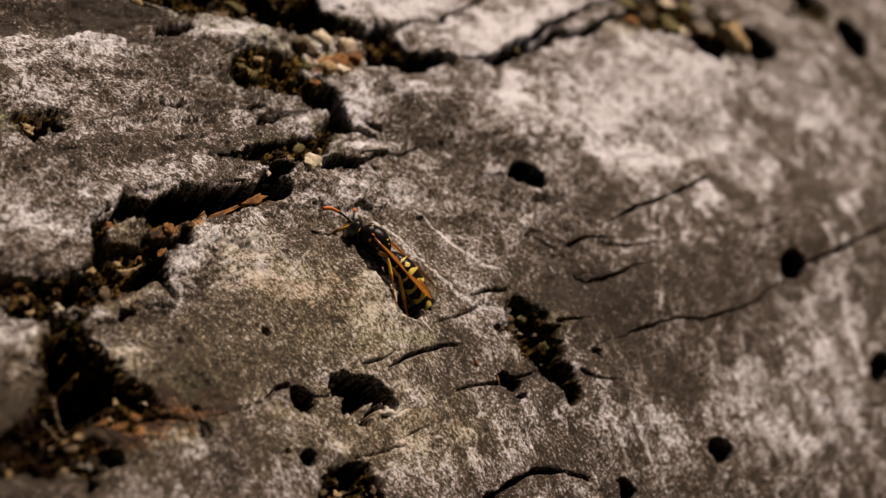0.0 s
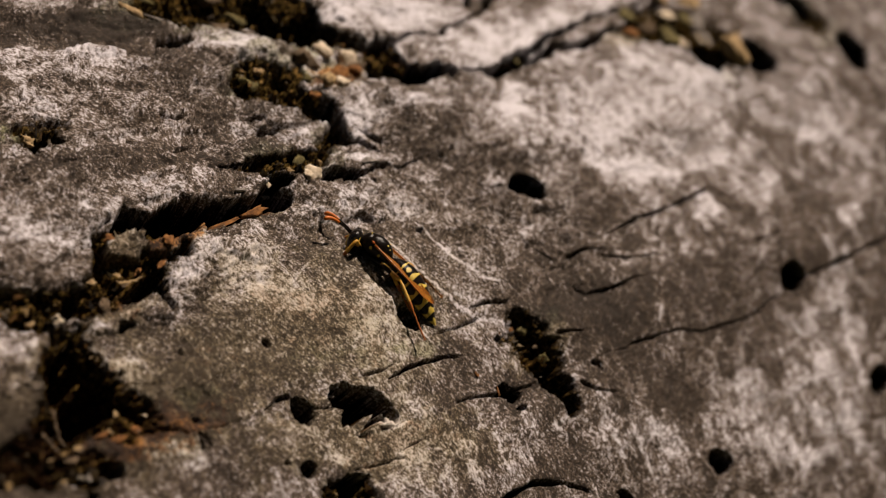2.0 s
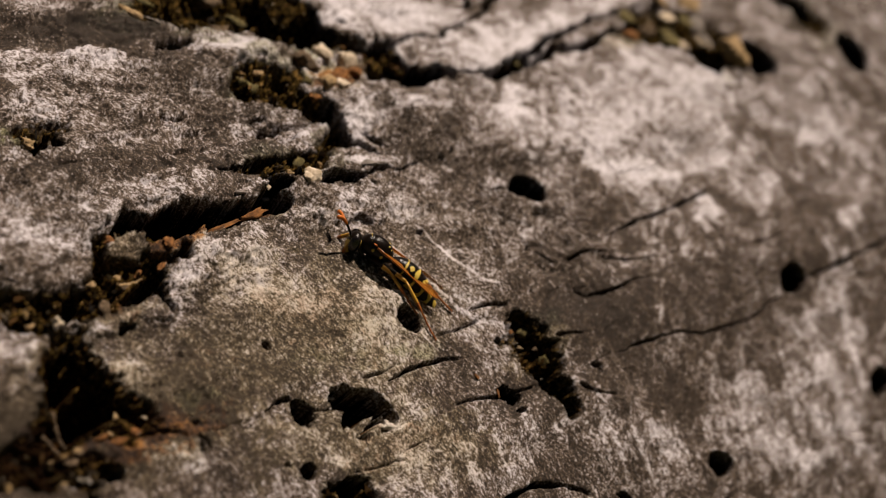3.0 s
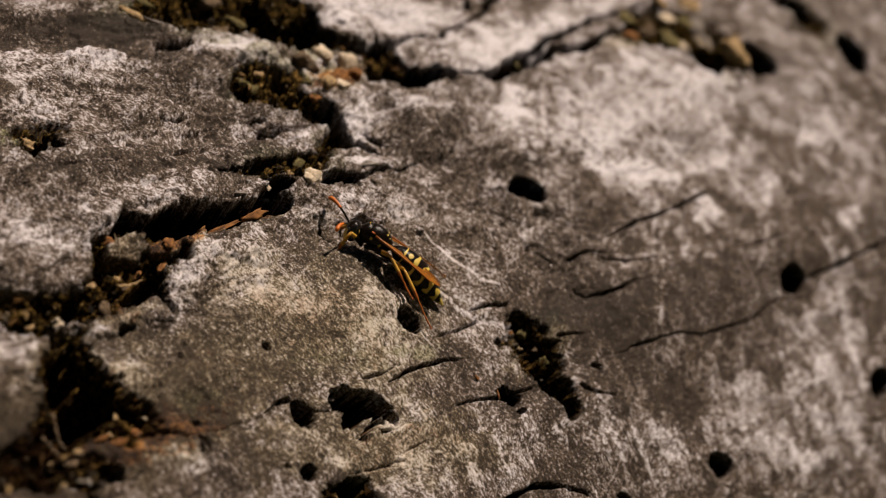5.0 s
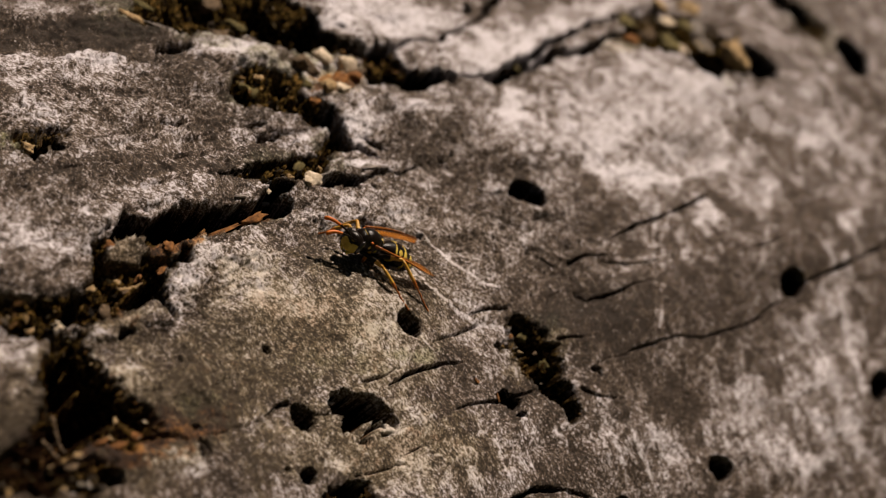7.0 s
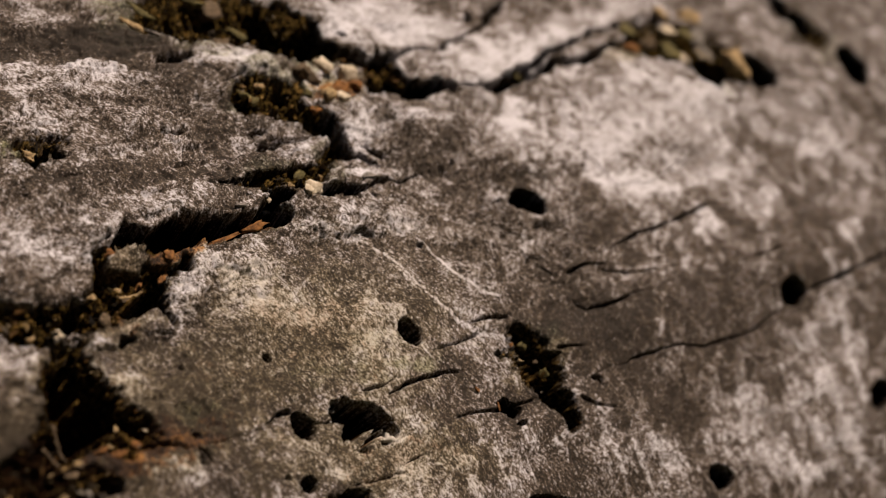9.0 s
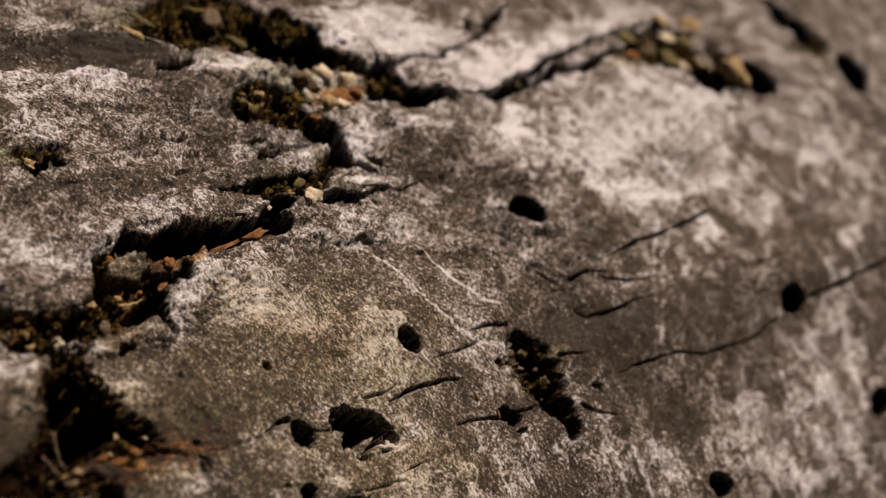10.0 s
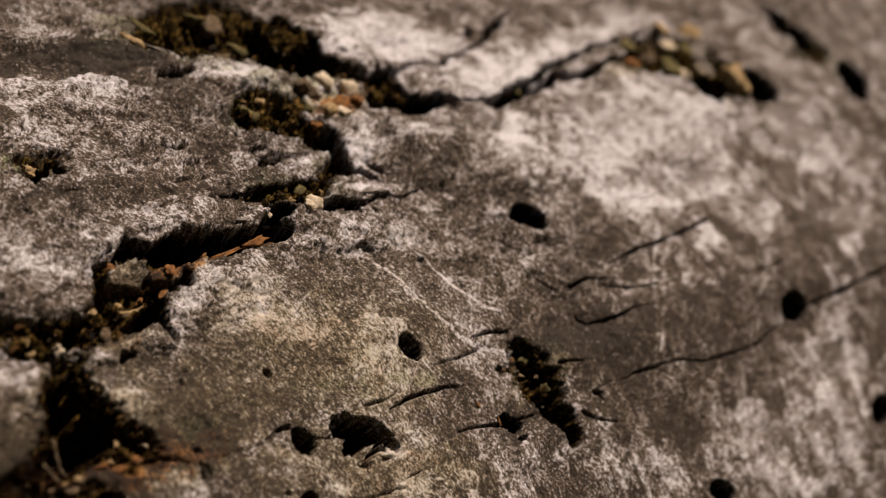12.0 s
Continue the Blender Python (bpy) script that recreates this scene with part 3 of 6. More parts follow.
    groove(0.25, [(-16.0, -29.3, 0.45, 4.0), (-13.5, -29.1, 0.32, 3.0), (-10.2, -28.8, 0.26, 2.5), (-7.1, -28.9, 0.27, 2.0), (-4.7, -29.4, 0.27, 1.8), (-2.0, -30.5, 0.20, 1.4), (1.5, -32.5, 0.10, 0.8)])
    hollow(4.0, 0.4, 0.6, [(-16.2, -28.0), (-14.9, -28.6), (-14.1, -29.6), (-15.6, -30.7), (-17.8, -30.0)])
    hollow(4.0, 0.4, 0.7, [(5.8, -33.6), (7.4, -34.3), (9.2, -35.7), (7.1, -37.0), (5.2, -36.3), (5.8, -35.0)])
    hollow(4.0, 0.3, 0.7, [(-65.2, -8.4), (-63.2, -9.0), (-64.1, -9.6), (-65.3, -9.4)])
    groove(0.3, [(-49.0, -11.2, 0.25, 1.5), (-49.3, -12.5, 0.31, 1.8), (-49.1, -13.2, 0.15, 1.0)])
    hollow(3.5, 0.4, 0.7, [(-63.9, -11.4), (-63.2, -11.5), (-63.1, -13.0), (-64.2, -13.2), (-64.4, -12.6)])
    hollow(4.0, 0.4, 0.8, [(72.2, 17.7), (75.6, 16.7), (76.4, 13.0), (74.0, 11.4), (72.1, 13.0), (71.9, 15.8)])
    hollow(5.0, 0.4, 0.8, [(86.4, 15.9), (87.2, 13.2), (87.4, 11.0), (85.1, 9.8), (82.1, 10.5), (81.7, 12.6)])


def weather_marks():
    tone(-17.6, -9.2, 7.6, 4.0, 175, 0.10)
    tone(-69.9, -7.3, 4.7, 2.8, 171, -0.50)
    tone(87.3, 1.7, 29.7, 13.7, -166, -0.07)
    tone(70.1, -14.2, 20.5, 7.6, 174, -0.07)
    tone(79.3, 23.4, 20.0, 7.3, 178, -0.07)
    tone(-9.9, -23.2, 9.1, 4.7, 172, 0.22)
    tone(23.4, -10.4, 11.0, 5.5, 179, -0.12)
    tone(7.9, -28.4, 9.2, 4.6, 172, -0.12)
    tone(-46.5, -2.4, 6.5, 4.2, -176, -0.14)
    tone(26.0, 35.0, 11.6, 5.9, -159, -0.10)
    tone(-10.4, 8.9, 6.1, 3.6, -169, 0.14)
    tone(-29.8, -1.1, 5.3, 3.2, -175, 0.12)
    tone(-0.6, -9.0, 5.7, 3.1, 179, 0.12)
    tone(-24.8, 4.8, 5.1, 3.1, -173, -0.12)
    tone(11.2, 3.5, 6.3, 3.4, -174, -0.12)
    tone(-68.1, -6.7, 5.4, 3.4, 173, -0.50)
    tone(-65.8, -3.1, 4.6, 3.2, 37, -0.25)
    tone(8.0, -14.6, 18.6, 7.8, 172, -0.22)
    tone(56.6, 28.2, 21.8, 6.4, -176, 0.25)
    tone(26.7, 15.7, 8.6, 6.3, 20, 0.15)
    tone(-55.9, -10.6, 16.7, 3.5, 163, -0.20)
    tone(-40.8, -8.1, 10.0, 3.8, 167, -0.20)
    tone(-25.4, 40.0, 16.2, 9.9, -171, -0.10)
    tone(-35.5, -16.9, 9.0, 3.0, 166, -0.15)
    tone(-66.0, -5.5, 5.6, 3.9, -179, -0.80)
    tone(-69.4, -7.5, 5.3, 2.8, 168, -0.80)
    tone(-50.1, -6.7, 4.0, 3.1, -177, -0.25)
    tone(-60.8, -10.3, 8.7, 1.7, 163, -0.30)
    tone(54.9, 10.0, 21.2, 10.6, -174, 0.55)
    tone(69.0, 10.9, 7.6, 4.3, 19, 0.35)
    tone(41.3, 9.3, 6.7, 3.3, 41, 0.30)
    tone(43.7, 1.4, 7.5, 2.2, 162, 0.30)
    tone(57.4, 7.4, 3.4, 1.7, -162, 0.25)
    tone(27.9, 36.7, 10.8, 7.3, 179, 0.60)
    tone(36.6, 26.6, 13.1, 3.9, -172, 0.65)
    tone(23.8, 40.7, 6.8, 3.6, -166, 0.40)
    tone(49.8, 27.0, 8.7, 1.9, -171, 0.40)
    tone(69.7, 29.6, 16.8, 2.9, -180, 0.35)
    tone(32.4, 17.4, 4.0, 1.8, 29, 0.50)
    tone(29.2, 12.5, 4.9, 3.2, 25, 0.40)
    tone(18.1, 6.8, 2.5, 1.2, 32, 0.50)
    tone(4.7, 20.3, 5.2, 1.6, 32, 0.45)
    tone(16.9, 19.5, 6.0, 3.2, -162, 0.35)
    tone(14.5, 12.9, 8.6, 5.7, 159, -0.30)
    tone(28.7, 0.7, 8.4, 5.3, 158, -0.25)
    tone(6.2, -0.8, 12.4, 5.0, 142, -0.05)
    tone(8.6, 15.8, 4.6, 3.4, 165, -0.10)
    tone(18.3, -1.2, 8.1, 3.2, 174, -0.10)
    tone(-30.1, 5.4, 4.8, 4.1, 144, 0.36)
    tone(-26.4, 1.3, 5.1, 4.3, 160, 0.40)
    tone(-16.1, -4.5, 3.7, 2.7, 13, 0.60)
    tone(-38.1, 5.6, 3.9, 1.5, 34, 0.42)
    tone(-32.5, 7.6, 3.6, 2.0, 137, 0.30)
    tone(-33.2, -3.8, 8.4, 4.3, 163, -0.15)
    tone(-16.8, 1.9, 7.0, 4.8, 137, -0.15)
    tone(-6.8, -4.7, 5.2, 2.9, 129, -0.10)
    tone(-40.5, -3.4, 5.8, 3.9, -160, -0.20)
    tone(-50.1, -1.0, 3.9, 2.6, 172, 0.20)
    tone(-60.3, -0.3, 4.4, 3.1, 26, -0.10)
    tone(-62.4, 3.7, 4.5, 3.1, 30, 0.30)
    tone(-54.1, -12.4, 8.7, 1.5, 167, 0.35)
    tone(-32.8, -18.0, 3.1, 1.3, 168, 0.30)
    tone(-24.4, -21.6, 6.7, 2.4, 173, 0.20)
    tone(-29.5, 37.3, 11.3, 3.3, 174, 0.50)
    tone(-14.5, 31.6, 8.4, 5.0, 175, -0.45)
    tone(-3.3, 34.4, 6.0, 3.4, 152, 0.65)
    tone(-24.4, 28.6, 11.0, 3.3, 160, 0.15)
    tone(-22.3, 23.2, 17.2, 2.9, 166, 0.10)
    tone(-37.3, 32.0, 5.2, 3.2, 25, 0.35)
    tone(-33.3, 16.5, 4.2, 2.7, 144, 0.50)
    tone(-49.8, 14.7, 6.7, 3.7, 176, 0.30)
    tone(-35.9, 21.2, 12.4, 1.6, 166, -0.40)
    tone(-24.1, 44.4, 17.3, 2.8, 171, -0.45)
    tone(-21.3, 51.3, 4.9, 3.1, -170, 0.30)
    tone(-12.2, 44.7, 7.0, 2.8, 171, -0.30)
    tone(-5.9, 19.3, 3.0, 1.7, -164, 0.50)
    tone(-16.6, 17.6, 7.4, 1.5, 173, -0.20)
    tone(-2.9, 14.7, 3.8, 1.6, 160, 0.40)
    tone(-6.1, 8.2, 6.2, 2.6, 145, 0.25)
    tone(-18.5, 6.3, 4.5, 3.3, 178, -0.10)
    tone(47.1, -35.7, 19.6, 6.4, 172, 0.40)
    tone(62.8, -27.9, 8.6, 5.5, 45, 0.40)
    tone(17.9, -29.9, 11.2, 3.6, 161, 0.20)
    tone(40.0, -17.8, 25.3, 4.9, 172, -0.25)
    tone(56.6, -11.1, 20.2, 3.9, 178, -0.20)
    tone(23.8, -24.1, 11.9, 3.6, 168, -0.15)
    tone(61.3, -2.9, 10.4, 4.3, 178, 0.15)
    tone(89.9, 1.2, 11.9, 7.9, 169, 0.30)
    tone(103.5, 7.5, 7.8, 6.7, 12, 0.10)
    tone(96.9, 20.0, 12.6, 5.0, 21, 0.20)
    tone(50.5, -6.1, 3.8, 1.9, 26, 0.90)
    tone(79.6, -14.4, 3.1, 1.5, -177, 0.70)
    tone(32.4, 17.4, 3.7, 1.6, 29, 0.40)
    tone(65.9, -6.8, 4.1, 2.1, -162, 0.35)
    tone(87.1, -0.4, 6.6, 2.5, 19, 0.35)
    tone(87.0, -12.3, 3.3, 1.5, 26, 0.40)
    tone(18.5, -30.7, 4.3, 2.6, -180, 0.45)
    tone(32.0, -39.0, 3.6, 1.4, 167, 0.40)
    tone(44.0, -41.0, 4.4, 2.1, 170, 0.45)
    tone(40.7, -10.8, 1.7, 0.8, 178, 0.40)
    tone(41.7, -23.4, 2.4, 1.0, 173, 0.30)
    tone(28.3, -9.5, 3.3, 1.2, 173, 0.30)
    tone(-0.3, -13.9, 6.1, 2.5, 13, 0.40)
    tone(-5.3, -16.2, 3.7, 2.0, 176, 0.10)
    tone(-9.0, -22.1, 7.9, 2.9, 151, 0.15)
    tone(-0.7, -25.2, 6.0, 3.7, 1, -0.10)
    tone(10.9, -32.8, 4.8, 3.4, -158, -0.15)
    tone(-5.6, -10.3, 3.2, 1.9, 125, 0.30)
    tone(18.4, -17.4, 9.3, 2.9, 169, -0.20)
    tone(68.6, -21.7, 6.4, 2.2, 21, 0.35)
    tone(51.8, -14.3, 4.1, 1.7, 36, 0.20)
    tone(0.1, 9.3, 4.5, 3.0, 161, 0.10)
    tone(-49.1, 20.4, 4.9, 3.1, -175, 0.20)
    tone(-42.7, 16.9, 4.1, 1.7, 171, 0.20)
    tone(93.6, -6.8, 10.4, 4.9, -170, 0.10)
    tone(13.2, -11.4, 7.9, 2.2, 168, -0.20)
    tone(-21.9, 49.2, 9.8, 4.6, 40, -0.05)
    tone(7.3, 41.2, 10.2, 4.9, 31, -0.09)
    tone(-22.6, 35.8, 8.0, 4.4, 32, 0.07)
    tone(-13.1, 33.3, 8.2, 4.5, 29, 0.03)
    tone(-3.2, 30.8, 8.5, 4.6, 26, 0.05)
    tone(-39.1, 29.3, 6.7, 4.1, 29, -0.09)
    tone(-21.2, 24.6, 7.2, 4.2, -157, -0.07)
    tone(18.3, 38.4, 10.4, 5.0, 28, -0.09)
    tone(42.5, 32.8, 11.1, 5.2, 23, 0.07)
    tone(7.5, 28.2, 8.8, 4.7, -157, 0.09)
    tone(18.9, 25.6, 9.1, 4.8, -160, -0.03)
    tone(-1.2, 19.7, 7.8, 4.4, -163, -0.05)
    tone(9.8, 17.0, 8.2, 4.5, -165, 0.07)
    tone(21.5, 14.3, 8.6, 4.5, -167, 0.05)
    tone(34.1, 11.4, 9.1, 4.6, -169, 0.09)
    tone(70.3, 26.8, 12.1, 5.4, -163, -0.03)
    tone(85.9, 23.6, 12.7, 5.5, -165, -0.05)
    tone(121.1, 16.9, 14.3, 5.8, -169, 0.07)
    tone(57.8, 17.0, 10.6, 5.0, -167, 0.05)
    tone(72.9, 13.9, 11.3, 5.2, -169, -0.03)
    tone(89.3, 10.6, 12.0, 5.3, -171, 0.03)
    tone(107.0, 7.1, 12.9, 5.4, -173, 0.09)
    tone(78.2, 2.0, 11.1, 5.0, -175, 0.07)
    tone(-45.4, 21.7, 6.0, 3.9, -157, 0.03)
    tone(-37.0, 19.4, 6.2, 3.9, -160, 0.03)
    tone(-18.6, 14.6, 6.8, 4.1, -165, -0.10)
    tone(-33.8, 10.3, 6.0, 3.8, -168, -0.05)
    tone(-47.5, 6.5, 5.4, 3.6, -170, 0.05)
    tone(-38.9, 4.1, 5.7, 3.6, -172, -0.03)
    tone(2.2, 9.5, 7.5, 4.2, -170, 0.10)
    tone(13.6, 6.7, 8.0, 4.3, -172, 0.09)
    tone(25.9, 3.8, 8.5, 4.4, -174, 0.17)
    tone(-14.9, 5.3, 6.7, 3.9, -172, 0.07)
    tone(-4.4, 2.6, 7.1, 4.0, -174, 0.05)
    tone(18.7, -3.1, 8.0, 4.2, -177, -0.09)
    tone(12.5, -9.6, 7.7, 4.0, 180, -0.09)
    tone(39.0, 0.8, 9.0, 4.5, -175, 0.05)
    tone(68.8, -5.8, 10.4, 4.7, -178, 0.03)
    tone(85.6, -9.4, 11.3, 4.8, -180, 0.10)
    tone(45.6, -9.5, 9.2, 4.4, -180, 0.03)
    tone(60.8, -13.0, 9.9, 4.5, 179, 0.07)
    tone(77.3, -16.8, 10.8, 4.6, 178, 0.03)
    tone(25.1, -12.8, 8.2, 4.1, 178, -0.05)
    tone(38.9, -16.2, 8.9, 4.2, 177, -0.05)
    tone(70.2, -23.7, 10.5, 4.4, 175, 0.03)
    tone(-59.7, 3.1, 4.9, 3.4, -173, -0.07)
    tone(-43.5, -1.7, 5.4, 3.5, -177, -0.09)
    tone(-47.5, -7.1, 5.2, 3.3, 179, 0.09)
    tone(-38.9, -9.7, 5.6, 3.4, 178, 0.03)
    tone(-51.2, -12.2, 5.1, 3.2, 176, 0.03)
    tone(-42.7, -14.9, 5.4, 3.3, 175, -0.12)
    tone(-25.3, -6.8, 6.1, 3.6, -180, 0.07)
    tone(-15.2, -9.6, 6.5, 3.7, 179, 0.14)
    tone(-4.5, -12.6, 6.9, 3.7, 178, -0.05)
    tone(7.1, -15.7, 7.4, 3.8, 177, 0.07)
    tone(-29.6, -12.4, 5.9, 3.5, 177, -0.09)
    tone(-19.8, -15.3, 6.3, 3.5, 176, 0.09)
    tone(-9.2, -18.3, 6.7, 3.6, 175, -0.10)
    tone(2.2, -21.5, 7.2, 3.7, 174, -0.03)
    tone(-33.6, -17.7, 5.8, 3.3, 174, 0.03)
    tone(-23.8, -20.6, 6.2, 3.4, 173, -0.03)
    tone(-13.4, -23.7, 6.6, 3.5, 172, 0.05)
    tone(19.5, -19.0, 8.0, 3.9, 176, 0.09)
    tone(33.1, -22.5, 8.6, 4.0, 174, -0.05)
    tone(14.5, -24.9, 7.8, 3.8, 173, -0.05)
    tone(58.6, -36.9, 10.1, 4.2, 170, -0.05)
    tone(10.0, -30.7, 7.7, 3.7, 170, 0.05)
    tone(23.4, -34.5, 8.4, 3.8, 170, -0.12)
    tone(38.0, -38.7, 9.2, 3.9, 169, 0.07)
    tone(54.0, -43.3, 10.1, 4.1, 168, 0.09)
    tone(-8.3, 41.6, 14.0, 7.0, 34, 0.03)
    tone(9.1, 19.8, 12.4, 6.7, -163, 0.03)
    tone(-17.8, 12.2, 10.1, 6.0, -167, 0.04)
    tone(-2.3, 8.3, 10.9, 6.2, -170, 0.07)
    tone(-26.3, 2.5, 9.2, 5.6, -173, -0.03)
    tone(-58.7, 1.1, 7.3, 5.0, -174, -0.04)
    tone(-19.0, -10.4, 9.4, 5.4, 179, 0.06)
    tone(-64.1, -6.6, 6.9, 4.7, 179, -0.15)
    tone(-52.4, -10.3, 7.5, 4.8, 177, 0.03)
    tone(-39.5, -14.3, 8.2, 5.0, 176, 0.03)
    tone(86.4, 20.2, 18.6, 8.1, -166, -0.04)
    tone(112.6, 15.1, 20.4, 8.4, -169, 0.03)
    tone(26.9, 15.7, 13.3, 6.9, -166, 0.06)
    tone(14.7, 4.2, 11.9, 6.4, -173, 0.03)
    tone(33.7, -0.3, 13.0, 6.6, -175, 0.06)
    tone(79.1, -10.4, 16.2, 7.1, -180, 0.03)
    tone(23.5, -10.3, 12.1, 6.1, 180, -0.04)
    tone(35.3, -25.0, 13.0, 6.0, 174, -0.03)
    tone(51.0, -40.5, 14.7, 6.1, 169, 0.04)
    tone(-11.7, -7.9, 5.4, 3.0, 180, 0.10)
    tone(-0.3, -10.2, 5.8, 3.1, 179, 0.10)
    scratch(0.37, 0.35, [(44.6, -3.9), (38.1, -7.7), (30.7, -14.2), (25.3, -19.2)])
    scratch(0.44, 0.35, [(70.5, -16.0), (70.0, -20.3), (67.2, -26.5), (64.4, -32.4)])
    scratch(0.29, 0.30, [(1.5, -10.7), (2.1, -12.5), (2.8, -14.8)])
    scratch(0.29, 0.25, [(52.8, -23.8), (54.3, -27.0)])
    scratch(0.29, 0.25, [(37.5, -11.4), (46.2, -12.8)])
    scratch(0.37, 0.30, [(-1.3, -1.4), (-0.9, -2.7)])
    scratch(0.22, 0.50, [(0.6, -24.2), (1.8, -26.3)])
    scratch(0.52, 0.40, [(48.6, -26.8), (48.4, -29.1), (48.2, -31.0)])
    scratch(0.44, 0.35, [(56.5, -12.8), (53.9, -14.8), (51.4, -16.4)])
    scratch(0.44, 0.40, [(54.1, -23.7), (55.1, -25.8), (56.6, -28.2)])
    scratch(0.59, 0.40, [(12.9, -28.1), (13.0, -30.6), (13.3, -33.1)])
    scratch(0.44, 0.35, [(9.0, -28.0), (9.0, -30.5), (8.6, -33.0)])
    scratch(0.44, 0.35, [(69.3, -14.9), (70.0, -17.3), (70.1, -19.9)])
    scratch(0.37, 0.30, [(43.9, -9.0), (39.2, -10.9)])
    scratch(0.29, 0.40, [(2.7, -23.7), (3.4, -25.7)])
    scratch(0.37, 0.35, [(67.9, -25.8), (66.9, -28.9), (65.0, -32.6), (63.1, -36.9)])
    scratch(0.29, 0.35, [(-7.7, 1.1), (-7.0, -1.5), (-7.0, -3.1)])
    scratch(0.22, 0.40, [(-41.6, 0.4), (-41.6, -1.7)])
    tone(-25.9, 39.5, 7.9, 1.7, 166, 0.35)
    tone(-23.7, 34.3, 4.4, 1.3, 168, 0.30)
    tone(-0.6, 35.2, 5.0, 1.7, 171, 0.50)
    tone(-2.3, 20.5, 2.6, 1.3, 178, 0.40)
    tone(-30.4, 17.1, 5.2, 2.2, 172, 0.25)
    tone(-38.4, 5.2, 2.8, 1.2, 44, 0.20)
    tone(-29.8, 6.4, 3.9, 2.2, 179, 0.10)
    tone(-15.6, 43.1, 9.1, 2.7, 168, -0.45)
    tone(-24.5, 46.7, 4.4, 2.0, 171, -0.30)
    tone(-26.2, 27.4, 6.7, 2.0, 169, -0.12)
    tone(8.7, 30.8, 3.6, 1.4, 173, 0.50)
    tone(11.3, 29.1, 2.9, 1.4, -177, 0.50)
    tone(6.3, 25.7, 2.6, 0.8, 171, 0.60)
    tone(5.8, 21.0, 3.7, 2.0, -168, 0.35)
    tone(-2.1, 13.4, 4.3, 0.9, 168, 0.35)
    tone(-50.2, 3.3, 2.0, 1.0, 173, 0.15)
    tone(-50.3, -1.1, 2.7, 1.5, 174, 0.30)
    tone(-62.3, 2.6, 2.5, 1.5, 175, 0.35)
    tone(-51.8, -11.4, 2.7, 0.8, 165, 0.35)
    tone(-56.2, -9.6, 1.4, 0.5, 165, 0.40)
    tone(-55.0, 10.1, 4.4, 1.0, 165, -0.15)
    tone(-47.5, 12.8, 2.7, 1.6, 178, 0.25)
    tone(-15.1, 1.7, 4.9, 1.5, 169, -0.20)
    tone(-1.1, -7.7, 2.8, 1.3, 174, 0.25)
    tone(-0.0, -10.5, 4.6, 1.6, 169, 0.20)
    tone(-23.9, -16.9, 2.4, 0.5, 165, 0.60)
    tone(-27.9, -15.3, 1.1, 0.3, 166, 0.50)
    tone(16.5, 19.3, 3.9, 1.6, 176, 0.40)
    tone(29.2, 15.3, 4.8, 2.5, -168, 0.25)
    tone(58.2, 17.6, 7.1, 2.2, 174, 0.15)
    tone(40.8, 3.2, 5.4, 1.1, 169, 0.30)
    tone(28.7, 36.3, 11.3, 5.1, 180, 0.25)
    tone(52.5, 28.9, 5.7, 2.0, 175, 0.30)
    tone(9.3, 21.7, 2.9, 1.4, 180, -0.30)
    tone(8.3, 17.4, 3.8, 1.8, 180, -0.20)
    tone(20.3, -15.7, 12.4, 3.0, 168, -0.15)
    scratch(0.25, 1.0, [(-10.7, 6.9), (-8.6, 5.5), (-7.5, 3.1), (-6.8, 0.4), (-6.2, -2.3), (-5.4, -4.7), (-3.6, -7.4), (-1.9, -9.6)])
    scratch(0.26, 0.85, [(-0.7, 4.3), (-0.3, 2.0), (-0.1, -0.8), (1.7, -3.5), (3.0, -5.5), (4.6, -6.4)])
    scratch(0.3, 0.5, [(-1.9, -9.6), (1.0, -10.5), (3.3, -11.6)])
    tone(0.2, -0.6, 1.1, 0.5, 176, 0.60)
    tone(-58.6, -6.6, 17.7, 6.6, 166, -0.16)
    tone(-52.1, 7.6, 9.0, 2.8, 166, -0.10)
    tone(-42.1, 10.3, 2.8, 1.6, 178, -0.30)
    tone(-24.6, -18.0, 8.9, 3.8, 168, 0.16)
    tone(-53.0, -12.2, 5.9, 1.8, 164, 0.12)
    tone(-70.2, -6.2, 3.7, 2.7, -174, -0.55)
    tone(-21.8, -8.5, 9.5, 2.0, 166, 0.12)
    tone(-22.8, 8.2, 5.0, 2.9, -176, 0.12)
    tone(-40.5, 24.8, 6.4, 3.5, 178, 0.10)
    tone(6.7, 29.8, 3.5, 1.3, 173, 0.20)
    tone(-22.1, 11.6, 3.1, 0.7, 167, 0.10)
    tone(-1.2, 28.1, 6.2, 3.0, 179, -0.10)
    tone(-33.6, 25.5, 5.0, 2.2, 173, 0.12)
    tone(-18.0, 4.4, 8.8, 3.0, 169, -0.14)
    scratch(0.25, 0.3, [(42.4, -2.5), (35.3, -8.5), (30.0, -13.4), (24.3, -19.5)])
    scratch(0.25, 0.4, [(-39.4, 0.7), (-41.5, -2.8), (-43.6, -6.0)])
    tone(-51.7, -13.3, 2.7, 1.5, 171, 0.40)
    tone(-55.9, -9.8, 1.7, 0.5, 164, 0.40)
    tone(-33.0, -18.3, 1.2, 0.6, 169, 0.50)
    tone(-35.6, -14.8, 3.1, 1.8, 175, 0.20)
    tone(-0.7, -24.0, 2.9, 1.3, 170, 0.20)
    tone(10.4, -29.8, 3.1, 1.6, 172, 0.25)
    tone(-44.5, -14.9, 4.3, 2.4, 171, -0.15)
    tone(-69.6, -10.5, 3.5, 1.1, 164, -0.20)
